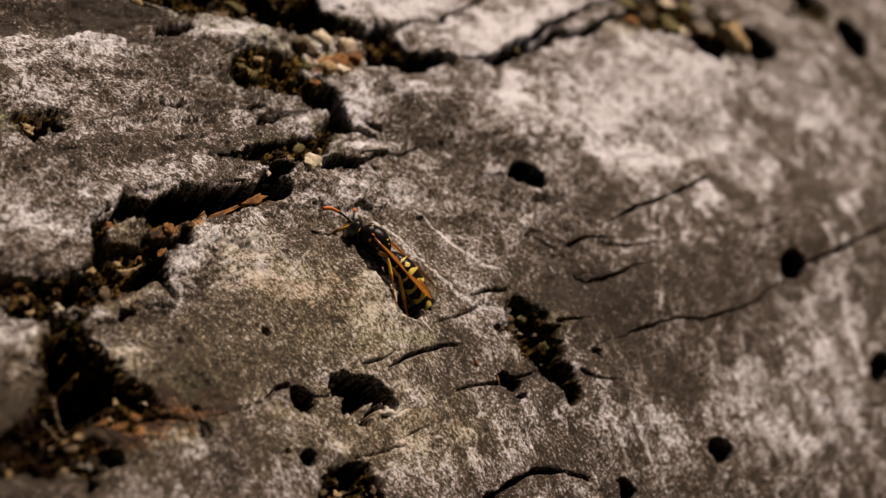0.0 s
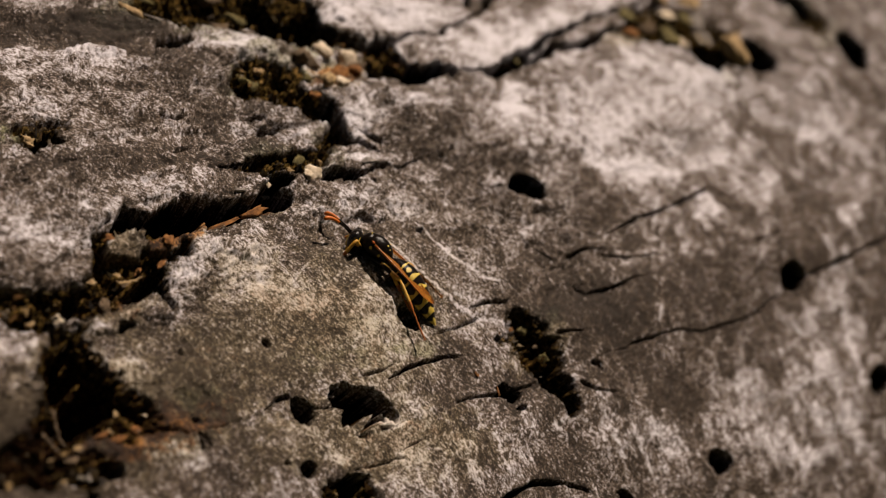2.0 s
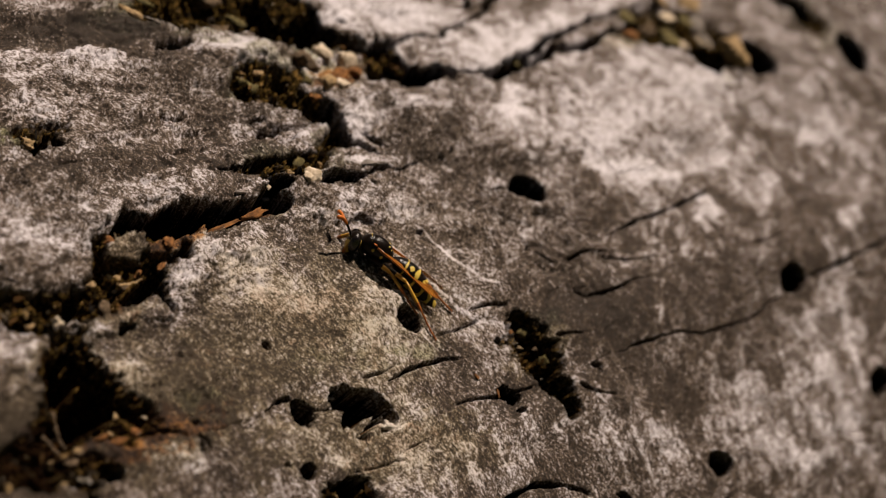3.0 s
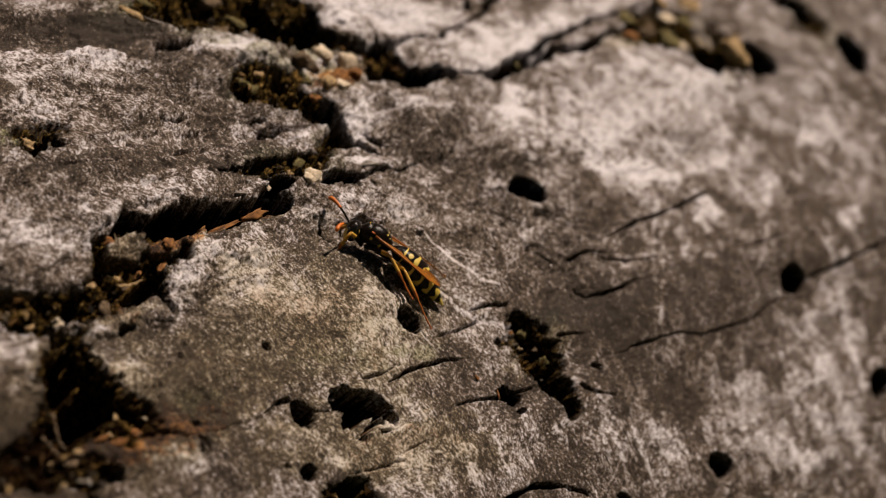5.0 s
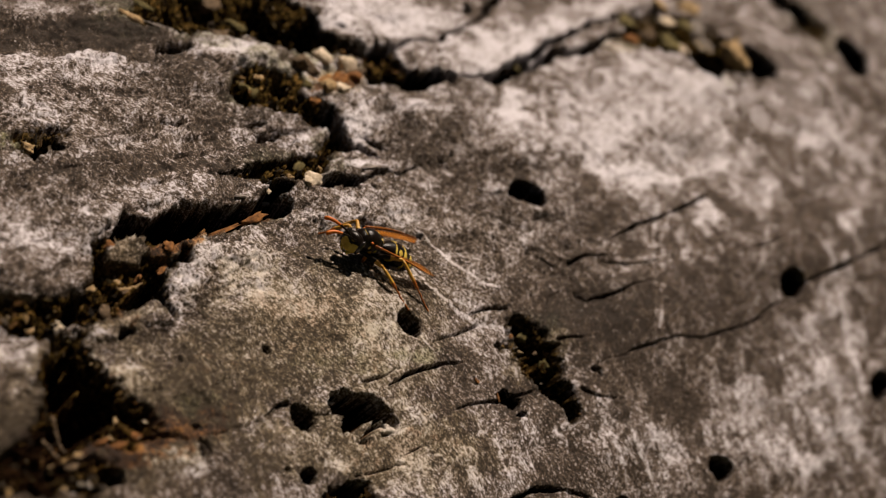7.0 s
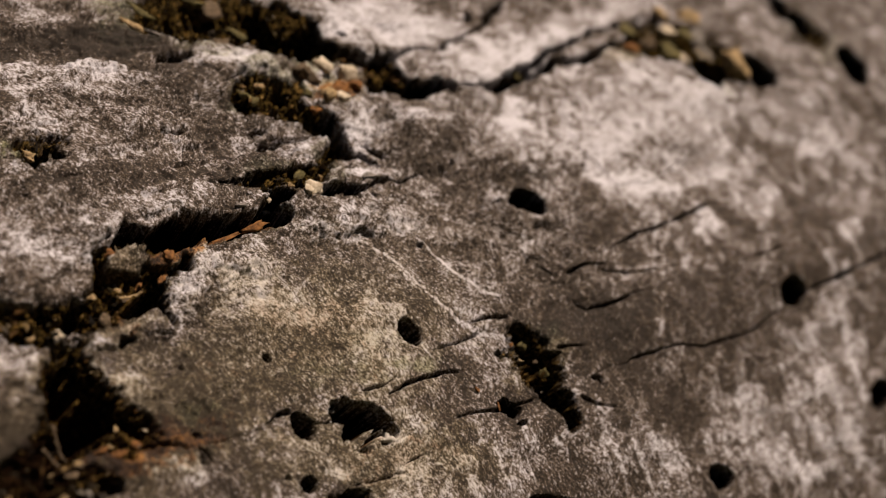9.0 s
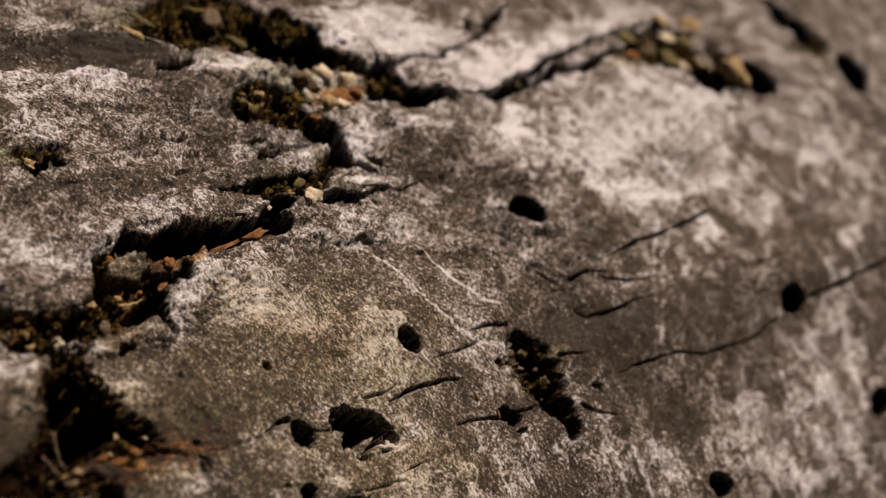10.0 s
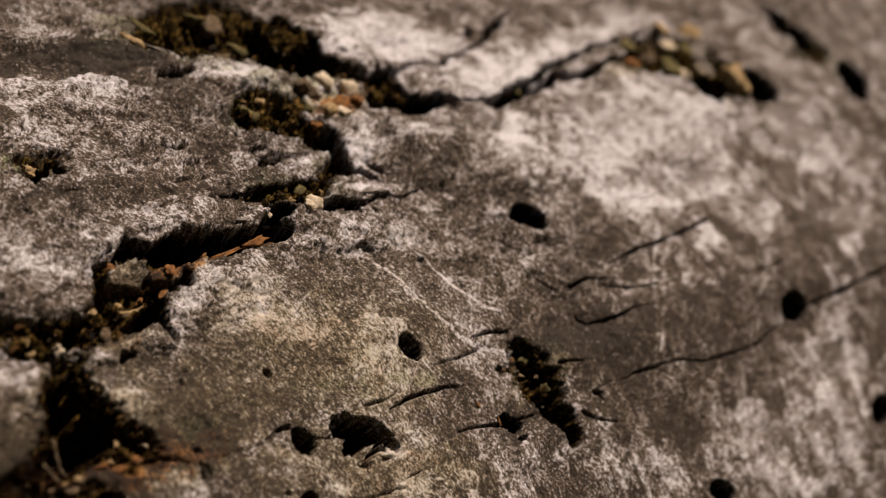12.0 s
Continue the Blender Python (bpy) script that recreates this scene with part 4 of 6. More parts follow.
    scratch(0.3, 0.3, [(1.8, -23.4), (2.1, -24.5), (2.4, -25.4)])
    scratch(0.3, 0.3, [(7.4, -26.4), (7.0, -28.8), (7.0, -30.8)])
    scratch(0.3, 0.3, [(1.8, -25.1), (1.4, -28.4), (1.4, -30.2)])
    scratch(0.3, 0.3, [(-4.9, -23.6), (-5.7, -26.4), (-5.9, -28.0)])
    scratch(0.3, 0.3, [(-9.2, -22.3), (-10.3, -25.1), (-10.6, -27.7)])
    scratch(0.3, 0.3, [(13.7, -28.6), (13.5, -32.7), (12.9, -36.1)])


def growth():
    litter(74.8, 22.4, 7.9, 4.2, -173, 0.90)
    litter(80.6, 18.6, 5.8, 4.8, 8, 0.90)
    litter(4.2, -15.1, 4.5, 3.6, 99, 0.80)
    litter(-40.0, 27.9, 3.2, 2.1, -161, 0.80)
    litter(109.0, 16.3, 4.3, 2.6, 15, 0.70)
    moss(-43.1, 28.7, 3.4, 1.5, 171, 0.90)
    moss(-57.9, 7.9, 4.3, 1.5, 167, 0.70)
    moss(-7.9, 48.2, 7.6, 3.8, 34, 0.60)
    moss(-2.8, 40.7, 4.3, 3.8, 73, 0.50)
    moss(0.3, 32.0, 4.7, 3.2, 172, 0.50)
    moss(9.4, 34.9, 4.9, 4.7, -5, 0.30)
    moss(-3.8, 16.8, 5.8, 2.0, 36, 0.50)
    moss(71.3, 23.1, 7.1, 3.2, -172, 0.60)
    moss(78.6, 15.9, 5.7, 4.7, 40, 0.40)
    moss(109.7, 15.6, 5.7, 4.9, 54, 0.60)
    moss(5.8, -13.3, 5.3, 1.9, 13, 0.60)
    moss(-8.2, 29.4, 3.0, 1.7, -161, 0.60)
    moss(-25.5, -8.4, 7.0, 1.7, 166, 0.35)
    moss(-13.7, -10.3, 4.2, 1.0, 166, 0.60)
    moss(7.9, 31.4, 4.0, 2.1, -173, 0.40)
    moss(-46.2, -7.8, 3.7, 1.4, -177, 0.50)
    moss(-18.8, -6.0, 4.8, 1.3, 167, 0.20)
    rust(-22.5, -0.5, 20.1, 9.8, 174, 0.12)
    rust(-68.7, -6.5, 5.4, 3.4, 173, 0.20)
    rust(-64.9, -9.0, 9.1, 2.3, 163, 0.17)
    rust(-51.0, -9.0, 8.4, 2.3, 173, 0.15)
    rust(-47.5, -4.1, 11.8, 6.8, 175, 0.12)
    rust(-33.2, -4.8, 12.1, 5.9, 172, 0.10)
    rust(-59.4, -5.1, 9.1, 5.8, 177, 0.15)
    rust(-34.3, 10.5, 4.2, 1.4, -173, 0.90)
    rust(-20.8, 10.9, 3.4, 0.9, 178, 0.90)
    rust(8.2, 27.7, 4.9, 2.5, -175, 0.80)
    rust(-49.4, -10.1, 4.9, 1.3, 173, 0.40)
    rust(-54.5, -8.5, 4.0, 2.3, 173, 0.35)
    rust(-48.2, 5.1, 4.1, 2.3, 176, 0.60)
    rust(-60.7, -9.1, 6.8, 1.7, 164, 0.35)
    rust(-68.5, -7.2, 3.6, 2.2, 173, 0.35)
    rust(5.1, -15.4, 6.3, 1.9, 8, 0.50)
    rust(-43.5, 9.1, 4.4, 2.7, -176, 0.60)
    rust(-58.3, -1.6, 6.1, 3.4, 45, 0.35)
    rust(-28.5, -17.1, 16.0, 4.3, 169, 0.30)
    rust(-24.1, -2.3, 9.4, 4.9, 151, 0.22)
    rust(-20.5, -21.4, 12.7, 3.7, 169, 0.30)
    rust(64.1, 22.0, 6.0, 1.9, 174, 0.40)
    rust(-19.2, -12.3, 6.9, 1.9, 174, 0.15)
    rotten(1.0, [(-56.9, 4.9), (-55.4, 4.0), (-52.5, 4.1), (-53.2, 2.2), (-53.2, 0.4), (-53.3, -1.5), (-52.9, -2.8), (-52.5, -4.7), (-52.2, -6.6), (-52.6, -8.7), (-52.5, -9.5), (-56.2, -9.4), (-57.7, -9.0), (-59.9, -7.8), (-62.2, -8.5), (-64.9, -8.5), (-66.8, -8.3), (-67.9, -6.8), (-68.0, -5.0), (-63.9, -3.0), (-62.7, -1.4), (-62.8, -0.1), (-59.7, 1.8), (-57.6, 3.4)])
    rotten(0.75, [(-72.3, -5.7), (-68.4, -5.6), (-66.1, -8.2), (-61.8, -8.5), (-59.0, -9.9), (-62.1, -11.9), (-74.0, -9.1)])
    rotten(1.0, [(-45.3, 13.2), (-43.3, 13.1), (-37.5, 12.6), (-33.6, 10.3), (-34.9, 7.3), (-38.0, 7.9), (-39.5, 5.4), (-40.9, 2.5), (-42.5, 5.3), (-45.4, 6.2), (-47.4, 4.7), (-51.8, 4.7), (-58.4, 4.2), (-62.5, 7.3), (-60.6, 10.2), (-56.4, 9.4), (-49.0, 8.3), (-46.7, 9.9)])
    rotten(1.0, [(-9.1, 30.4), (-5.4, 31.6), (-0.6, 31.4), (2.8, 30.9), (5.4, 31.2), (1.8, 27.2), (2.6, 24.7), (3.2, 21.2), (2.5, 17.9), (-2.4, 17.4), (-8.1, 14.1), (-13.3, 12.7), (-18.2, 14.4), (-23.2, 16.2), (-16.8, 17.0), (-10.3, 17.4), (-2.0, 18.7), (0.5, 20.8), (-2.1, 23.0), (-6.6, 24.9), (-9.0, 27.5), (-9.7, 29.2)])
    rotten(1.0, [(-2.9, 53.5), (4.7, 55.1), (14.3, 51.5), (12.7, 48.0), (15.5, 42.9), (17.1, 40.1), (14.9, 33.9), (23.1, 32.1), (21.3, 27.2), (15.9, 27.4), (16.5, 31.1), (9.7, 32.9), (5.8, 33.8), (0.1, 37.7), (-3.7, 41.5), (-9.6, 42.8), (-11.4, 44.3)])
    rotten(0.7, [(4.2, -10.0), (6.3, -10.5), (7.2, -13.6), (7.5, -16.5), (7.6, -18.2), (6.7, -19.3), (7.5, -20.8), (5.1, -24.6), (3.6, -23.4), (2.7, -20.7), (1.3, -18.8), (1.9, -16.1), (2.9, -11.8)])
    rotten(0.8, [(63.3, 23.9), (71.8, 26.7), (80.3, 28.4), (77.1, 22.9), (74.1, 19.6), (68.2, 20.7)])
    moss(1.2, 47.6, 8.8, 5.1, -165, 0.50)
    moss(-13.3, 16.5, 5.6, 1.6, 169, 0.50)
    moss(-56.9, 7.6, 3.7, 1.4, 167, 0.50)
    rust(8.7, 27.7, 4.2, 1.9, 178, 0.62)
    rust(-27.1, -6.2, 20.4, 9.9, 173, 0.17)
    rust(-56.7, -6.0, 18.6, 7.8, 167, 0.26)
    rust(-5.6, 1.0, 19.5, 9.0, 175, 0.10)
    rust(14.5, 28.8, 1.6, 0.9, -161, 0.80)
    rust(-37.7, 9.6, 2.0, 1.2, -173, 0.95)
    rust(-41.1, 7.7, 2.8, 1.0, 168, 0.50)
    rust(-54.5, -7.8, 1.8, 1.2, 180, 0.60)
    rust(-57.5, -8.6, 2.5, 0.6, 164, 0.30)
    rust(-48.3, -9.2, 2.4, 0.6, 164, 0.30)
    rust(-22.4, 11.0, 3.0, 0.6, 167, 0.90)
    rust(-29.3, 10.9, 2.9, 0.4, 166, 0.80)
    rust(-69.7, -8.3, 2.3, 0.8, 164, 0.70)
    rust(-45.0, -8.7, 1.5, 0.6, 167, 0.40)
    rotten(0.9, [(-39.2, -22.6), (-36.8, -20.8), (-34.2, -20.6), (-29.3, -21.0), (-29.6, -23.6), (-30.9, -26.3), (-39.9, -23.3)])
    moss(-36.1, -21.7, 2.0, 1.4, 179, 0.50)
    rust(-69.5, -8.6, 2.4, 0.8, 164, 0.50)
    rust(-62.2, -8.0, 2.5, 0.8, 165, 0.40)


def sound_layers():
    plate(0.45, 0.35, [(-40.4, 14.6), (-37.6, 15.9), (-30.8, 14.5), (-21.3, 12.2), (-19.5, 13.1), (-18.9, 15.1), (-23.4, 16.3), (-28.4, 19.3), (-39.1, 21.8), (-46.8, 21.0), (-52.5, 21.7), (-59.7, 12.6), (-56.7, 9.8), (-48.9, 8.5), (-46.6, 10.2), (-45.2, 13.2)])
    plate(0.5, 0.35, [(-5.4, 40.7), (-3.1, 41.2), (0.2, 37.8), (5.7, 35.2), (5.2, 33.5), (0.7, 31.6), (-3.7, 32.5), (-7.8, 32.1), (-9.5, 34.1)])
    plate(0.5, 0.35, [(-3.4, 21.5), (-1.1, 21.9), (0.0, 20.4), (-2.1, 18.9), (-6.6, 18.2), (-7.1, 19.8)])
    plate(0.7, 0.35, [(-52.6, 3.9), (-49.1, 5.0), (-46.4, 4.2), (-46.8, 2.9), (-49.3, 1.9), (-52.8, 2.2)])
    plate(0.6, 0.35, [(-46.9, 4.5), (-45.1, 5.6), (-42.9, 5.3), (-41.8, 4.1), (-41.9, 2.3), (-45.0, 2.5)])
    plate(0.3, 0.8, [(46.6, 19.9), (55.5, 21.8), (64.1, 20.0), (65.8, 13.8), (66.9, 9.9), (56.1, 2.8), (45.6, 1.6), (38.4, 2.3), (39.0, 5.8), (37.0, 9.9), (41.1, 16.1)])
    plate(0.35, 0.35, [(3.9, 24.4), (11.6, 26.3), (16.0, 24.2), (12.8, 20.7), (8.3, 20.3), (6.1, 18.7), (3.3, 18.8), (3.4, 21.2)])
    plate(0.4, 0.35, [(-8.9, 13.4), (-5.0, 14.7), (0.4, 13.6), (1.9, 12.2), (-3.4, 12.2)])
    plate(0.2, 0.35, [(-32.5, 45.1), (-26.2, 44.6), (-21.3, 40.7), (-23.0, 37.8), (-28.6, 36.9), (-38.3, 38.9)])
    plate(0.3, 0.35, [(-43.7, 12.0), (-39.5, 11.3), (-39.0, 10.0), (-40.3, 8.8), (-43.5, 9.4), (-44.5, 10.3)])
    plate(0.25, 0.35, [(-39.3, 10.2), (-34.3, 10.7), (-35.6, 8.9), (-38.3, 8.6), (-39.6, 9.2)])


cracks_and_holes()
weather_marks()
growth()
sound_layers()
bleach = np.where(bleach < 0.14, 0.14 + (bleach - 0.14) * 0.4, bleach)


def build_log():
    lumps = lat[7].fbm(U / 1.3, V / 1.0, 5, 0.62)
    # crumb colours fade from 2.5 mm down, leaving the painted shade
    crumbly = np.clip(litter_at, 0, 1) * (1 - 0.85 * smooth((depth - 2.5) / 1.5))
    deep = depth * (1 + 0.12 * lumps)
    # painted shade grows with depth, full within 1 mm; crumbly rot counts too
    pit_shade_rot = np.maximum(smooth((depth - 0.25) / 0.7), crumbly)
    lip = 0.55 * rim * np.clip(lat[8].fbm(U / 3, V / 2, 3, 0.6), -0.3, 1)
    h = relief + lip - deep - crumbly * (1.5 - 1.0 * lumps - 0.6 * np.abs(lat[8].fbm(U / 0.8, V / 0.6, 3)))
    a = radians(PHI0) - V / R
    r = (R + h) * MM
    nu, nv = U.shape
    nv -= 1  # the last column meets the first
    co = np.stack([U * MM, -r * np.sin(a), r * np.cos(a)], -1)[:, :nv].reshape(-1, 3)
    i = np.arange(nu * nv).reshape(nu, nv)
    j = np.roll(i, -1, axis=1)
    quads = np.stack([i[:-1], i[1:], j[1:], j[:-1]], -1).reshape(-1, 4)
    ends = [i[0], i[-1][::-1]]
    me = bpy.data.meshes.new("log")
    loops = np.concatenate([quads.ravel(), *ends]).astype(np.int32)
    sizes = np.concatenate([np.full(len(quads), 4), [nv, nv]])
    me.vertices.add(len(co))
    me.vertices.foreach_set("co", co.ravel())
    me.loops.add(len(loops))
    me.loops.foreach_set("vertex_index", loops)
    me.polygons.add(len(sizes))
    me.polygons.foreach_set("loop_start", (np.cumsum(sizes) - sizes).astype(np.int32))
    me.polygons.foreach_set("use_smooth", np.concatenate([np.ones(len(quads), bool), [False, False]]))
    me.update(calc_edges=True)
    skin = np.stack([U, V, h], -1)[:, :nv].reshape(-1)
    me.attributes.new("skin", 'FLOAT_VECTOR', 'POINT').data.foreach_set("vector", skin.astype(np.float32))
    for name, field in (("bleach", bleach), ("moss", np.clip(moss_at, 0, 1)), ("rust", np.clip(rust_at, 0, 1)), ("pit_shade_rot", pit_shade_rot), ("crumbly", crumbly)):
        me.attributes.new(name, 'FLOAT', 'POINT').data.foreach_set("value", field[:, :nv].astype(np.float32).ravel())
    me.materials.append(WOOD)
    me.validate()
    ob = new("log", me)
    ob.matrix_world = LOG
    return tagged(ob, "grey weathered fallen log with cracks and beetle holes", "log"), h


log, HEIGHT = build_log()


def build_ground():
    bm = bmesh.new()
    bmesh.ops.create_grid(bm, x_segments=60, y_segments=60, size=1)
    for v in bm.verts:
        d = max(abs(v.co.x), abs(v.co.y))
        v.co *= 0.4 + 400 * d ** 6
        v.co.z = 0.05 * noise.noise(v.co * 0.5) * max(0, d - 0.5) - 0.0005
    me = bpy.data.meshes.new("ground")
    bm.to_mesh(me)
    me.materials.append(forest_floor())
    return tagged(new("ground", me), "mossy brown forest floor under the log", "ground", kind="structure")


build_ground()


# ---- crumbs and splinters lying in the hollows ----
def chip_material(name, pale, dark):
    m = Nodes(name, 0.85, 0.2)
    n = m.noise(1400, 5, 0.65)
    m.bump(m.noise(5000, 3), 0.5, 0.0003)
    return m.base(m.ramp(n, [(0.3, dark), (0.65, pale)]))


CHIP = {"tan": (chip_material("tan_wood", (0.48, 0.33, 0.17), (0.08, 0.045, 0.018)), "tan crumb of rotten wood in a log crevice"),
        "rust": (chip_material("rusty_wood", (0.27, 0.115, 0.033), (0.04, 0.016, 0.006)), "rusty brown flake of rotten wood in a crevice"),
        "grey": (chip_material("grey_wood", (0.3, 0.26, 0.23), (0.06, 0.048, 0.04)), "grey weathered wood chip in a log crevice"),
        "brown": (chip_material("brown_wood", (0.17, 0.115, 0.07), (0.03, 0.02, 0.011)), "dull brown flake of wood in a log crevice"),
        "olive": (chip_material("mossy_wood", (0.16, 0.125, 0.045), (0.02, 0.017, 0.007)), "olive mossy crumb in a log crevice"),
        "pale": (chip_material("pale_wood", (0.66, 0.55, 0.42), (0.3, 0.22, 0.14)), "pale cream wood crumb in a log crevice")}


def height_at(u, v, reach=0.0):
    s = window(u - reach - 0.3, u + reach + 0.3, v - reach - 0.3, v + reach + 0.3)
    return float(np.percentile(HEIGHT[s], 70))


def chip(kind, u, v, length, width, turn):
    """One broken piece, bedded a little in what it lies on."""
    rng = random.Random(int(u * 97 + v * 31))
    slim = length > 3.2 * width
    thick = min(length, width) * rng.uniform(0.45, 0.75)
    bm = bmesh.new()
    for _ in range(16):
        a, z = rng.uniform(0, 2 * math.pi), rng.uniform(-0.5, 0.5)
        r = 0.5 * math.sqrt(rng.uniform(0.5, 1))
        bm.verts.new(Vector((r * math.cos(a) * length * 1.1, r * math.sin(a) * width * 1.1, z * thick)) * MM)
    hull = bmesh.ops.convex_hull(bm, input=bm.verts)
    bmesh.ops.delete(bm, geom=[g for g in hull["geom_interior"] if isinstance(g, bmesh.types.BMVert)], context='VERTS')
    bmesh.ops.subdivide_edges(bm, edges=list(bm.edges), cuts=3, use_grid_fill=True)
    shift = Vector((rng.random() * 50, rng.random() * 50, 0))
    for p in bm.verts:
        k = p.co / (width * MM)
        p.co *= 1 + 0.35 * noise.noise(k * 2.2 + shift) + 0.3 * noise.noise(k * 5.5 + shift) + 0.12 * noise.noise(k * 14 + shift)
    for f in bm.faces:
        f.smooth = True
    name = "wood_splinter" if slim else "wood_crumb"
    me = bpy.data.meshes.new(name)
    bm.to_mesh(me)
    bm.free()
    mat, label = CHIP[kind]
    me.materials.append(mat)
    ob = new(name, me)
    h = height_at(u, v, 0.25 * length)
    ob.matrix_world = stand(u, v, turn, h + (0.25 if slim else 0.22) * thick, rng.uniform(-12, 12), rng.uniform(-15, 15))
    group = "splinters in the crevices" if slim else "crumbs in the crevices"
    return tagged(ob, label.replace("crumb", "splinter").replace("flake", "splinter").replace("chip", "splinter") if slim else label, "splinter" if slim else "wood crumb", group)


def strand(kind, start, end, width, sink, end_sink):
    """A torn fibre that spans a hollow from wall to wall, so many mm under the rim."""
    a, b = Vector((*start, -sink)), Vector((*end, -end_sink))
    rng = random.Random(int(start[0] * 53 + end[1] * 17))
    bm = bmesh.new()
    loops = []
    n, seg = 12, 7
    for i in range(n + 1):
        k = i / n
        c = a.lerp(b, k)
        c.z -= 0.5 * math.sin(math.pi * k)
        r = width * 0.5 * (1.15 - 0.5 * k) * rng.uniform(0.75, 1.25)
        wob = Vector((rng.uniform(-1, 1), rng.uniform(-1, 1), 0)) * 0.12
        ring = []
        for j in range(seg):
            t = 2 * math.pi * j / seg
            w = r * rng.uniform(0.8, 1.2)
            side = (b - a).normalized().orthogonal().normalized()
            up = (b - a).normalized().cross(side)
            p = c + wob + (side * math.cos(t) + up * math.sin(t)) * w
            ang = radians(PHI0) - p.y / R
            ring.append(bm.verts.new(Vector((p.x, -(R + p.z) * math.sin(ang), (R + p.z) * math.cos(ang))) * MM))
        loops.append(ring)
    for lo, hi in zip(loops, loops[1:]):
        for j in range(seg):
            bm.faces.new((lo[j], lo[(j + 1) % seg], hi[(j + 1) % seg], hi[j]))
    bm.faces.new(loops[0][::-1])
    bm.faces.new(loops[-1])
    bmesh.ops.recalc_face_normals(bm, faces=bm.faces)
    for f in bm.faces:
        f.smooth = True
    me = bpy.data.meshes.new("wood_splinter")
    bm.to_mesh(me)
    bm.free()
    mat, label = CHIP[kind]
    me.materials.append(mat)
    ob = new("wood_splinter", me)
    ob.matrix_world = LOG
    label = label.replace("crumb", "splinter").replace("flake", "splinter").replace("chip", "splinter")
    return tagged(ob, label, "splinter", "splinters in the crevices")


def litter_material():
    m = Nodes("rotten_litter", 0.9, 0.15)
    geo = m.add("ShaderNodeNewGeometry")
    col = m.ramp(geo.outputs["Random Per Island"], [(0.0, (0.008, 0.005, 0.003)), (0.35, (0.035, 0.022, 0.009)), (0.55, (0.10, 0.07, 0.024)),
                                                    (0.72, (0.17, 0.08, 0.022)), (0.86, (0.30, 0.2, 0.09)), (0.95, (0.2, 0.17, 0.14)), (1.0, (0.5, 0.4, 0.28))])
    n = m.noise(2600, 4, 0.7)
    m.bump(n, 0.6, 0.0004)
    return m.base(m.mix(m.span(n, 0.35, 0.65), m.mix(0.75, col, (0.004, 0.003, 0.002)), col))


def build_litter(count):
    """Small shards that fill the rotten hollows, too many to count."""
    rng = np.random.RandomState(5)
    weight = np.clip(litter_at, 0, 1) * (1 - 0.85 * smooth((depth - 3) / 2)) * (np.abs(U) < 160)
    weight[:-1] *= np.diff(us)[:, None]
    weight[:, :-1] *= np.diff(vs)[None, :]
    flat = weight.ravel() / weight.sum()
    picks = rng.choice(flat.size, count, p=flat)
    verts, faces = [], []
    for n in picks:
        i, j = divmod(int(n), U.shape[1])
        size = 0.22 + 0.75 * rng.rand() ** 2.2
        axes = np.linalg.qr(rng.randn(3, 3))[0]
        pts = np.array([(1, 0, 0), (-1, 0, 0), (0, 1, 0), (0, -1, 0), (0, 0, 1), (0, 0, -1)]) * rng.uniform(0.45, 1.1, (6, 1))
        pts = pts * (1.25, 0.8, 0.5) @ axes.T * size
        a = radians(PHI0) - vs[j] / R
        r = R + HEIGHT[i, j] + 0.12 * size
        spot_at = np.array((us[i], -r * math.sin(a), r * math.cos(a)))
        k = len(verts)
        verts.extend((pts + spot_at) * MM)
        faces += [(k + p, k + q, k + s) for p, q, s in ((0, 2, 4), (2, 1, 4), (1, 3, 4), (3, 0, 4), (2, 0, 5), (1, 2, 5), (3, 1, 5), (0, 3, 5))]
    me = bpy.data.meshes.new("wood_litter")
    me.from_pydata(verts, [], faces)
    me.materials.append(litter_material())
    ob = new("wood_litter", me)
    ob.matrix_world = LOG
    return tagged(ob, "brown crumbled rotten wood filling the log crevices", "wood litter", kind="stuff")


build_litter(900)


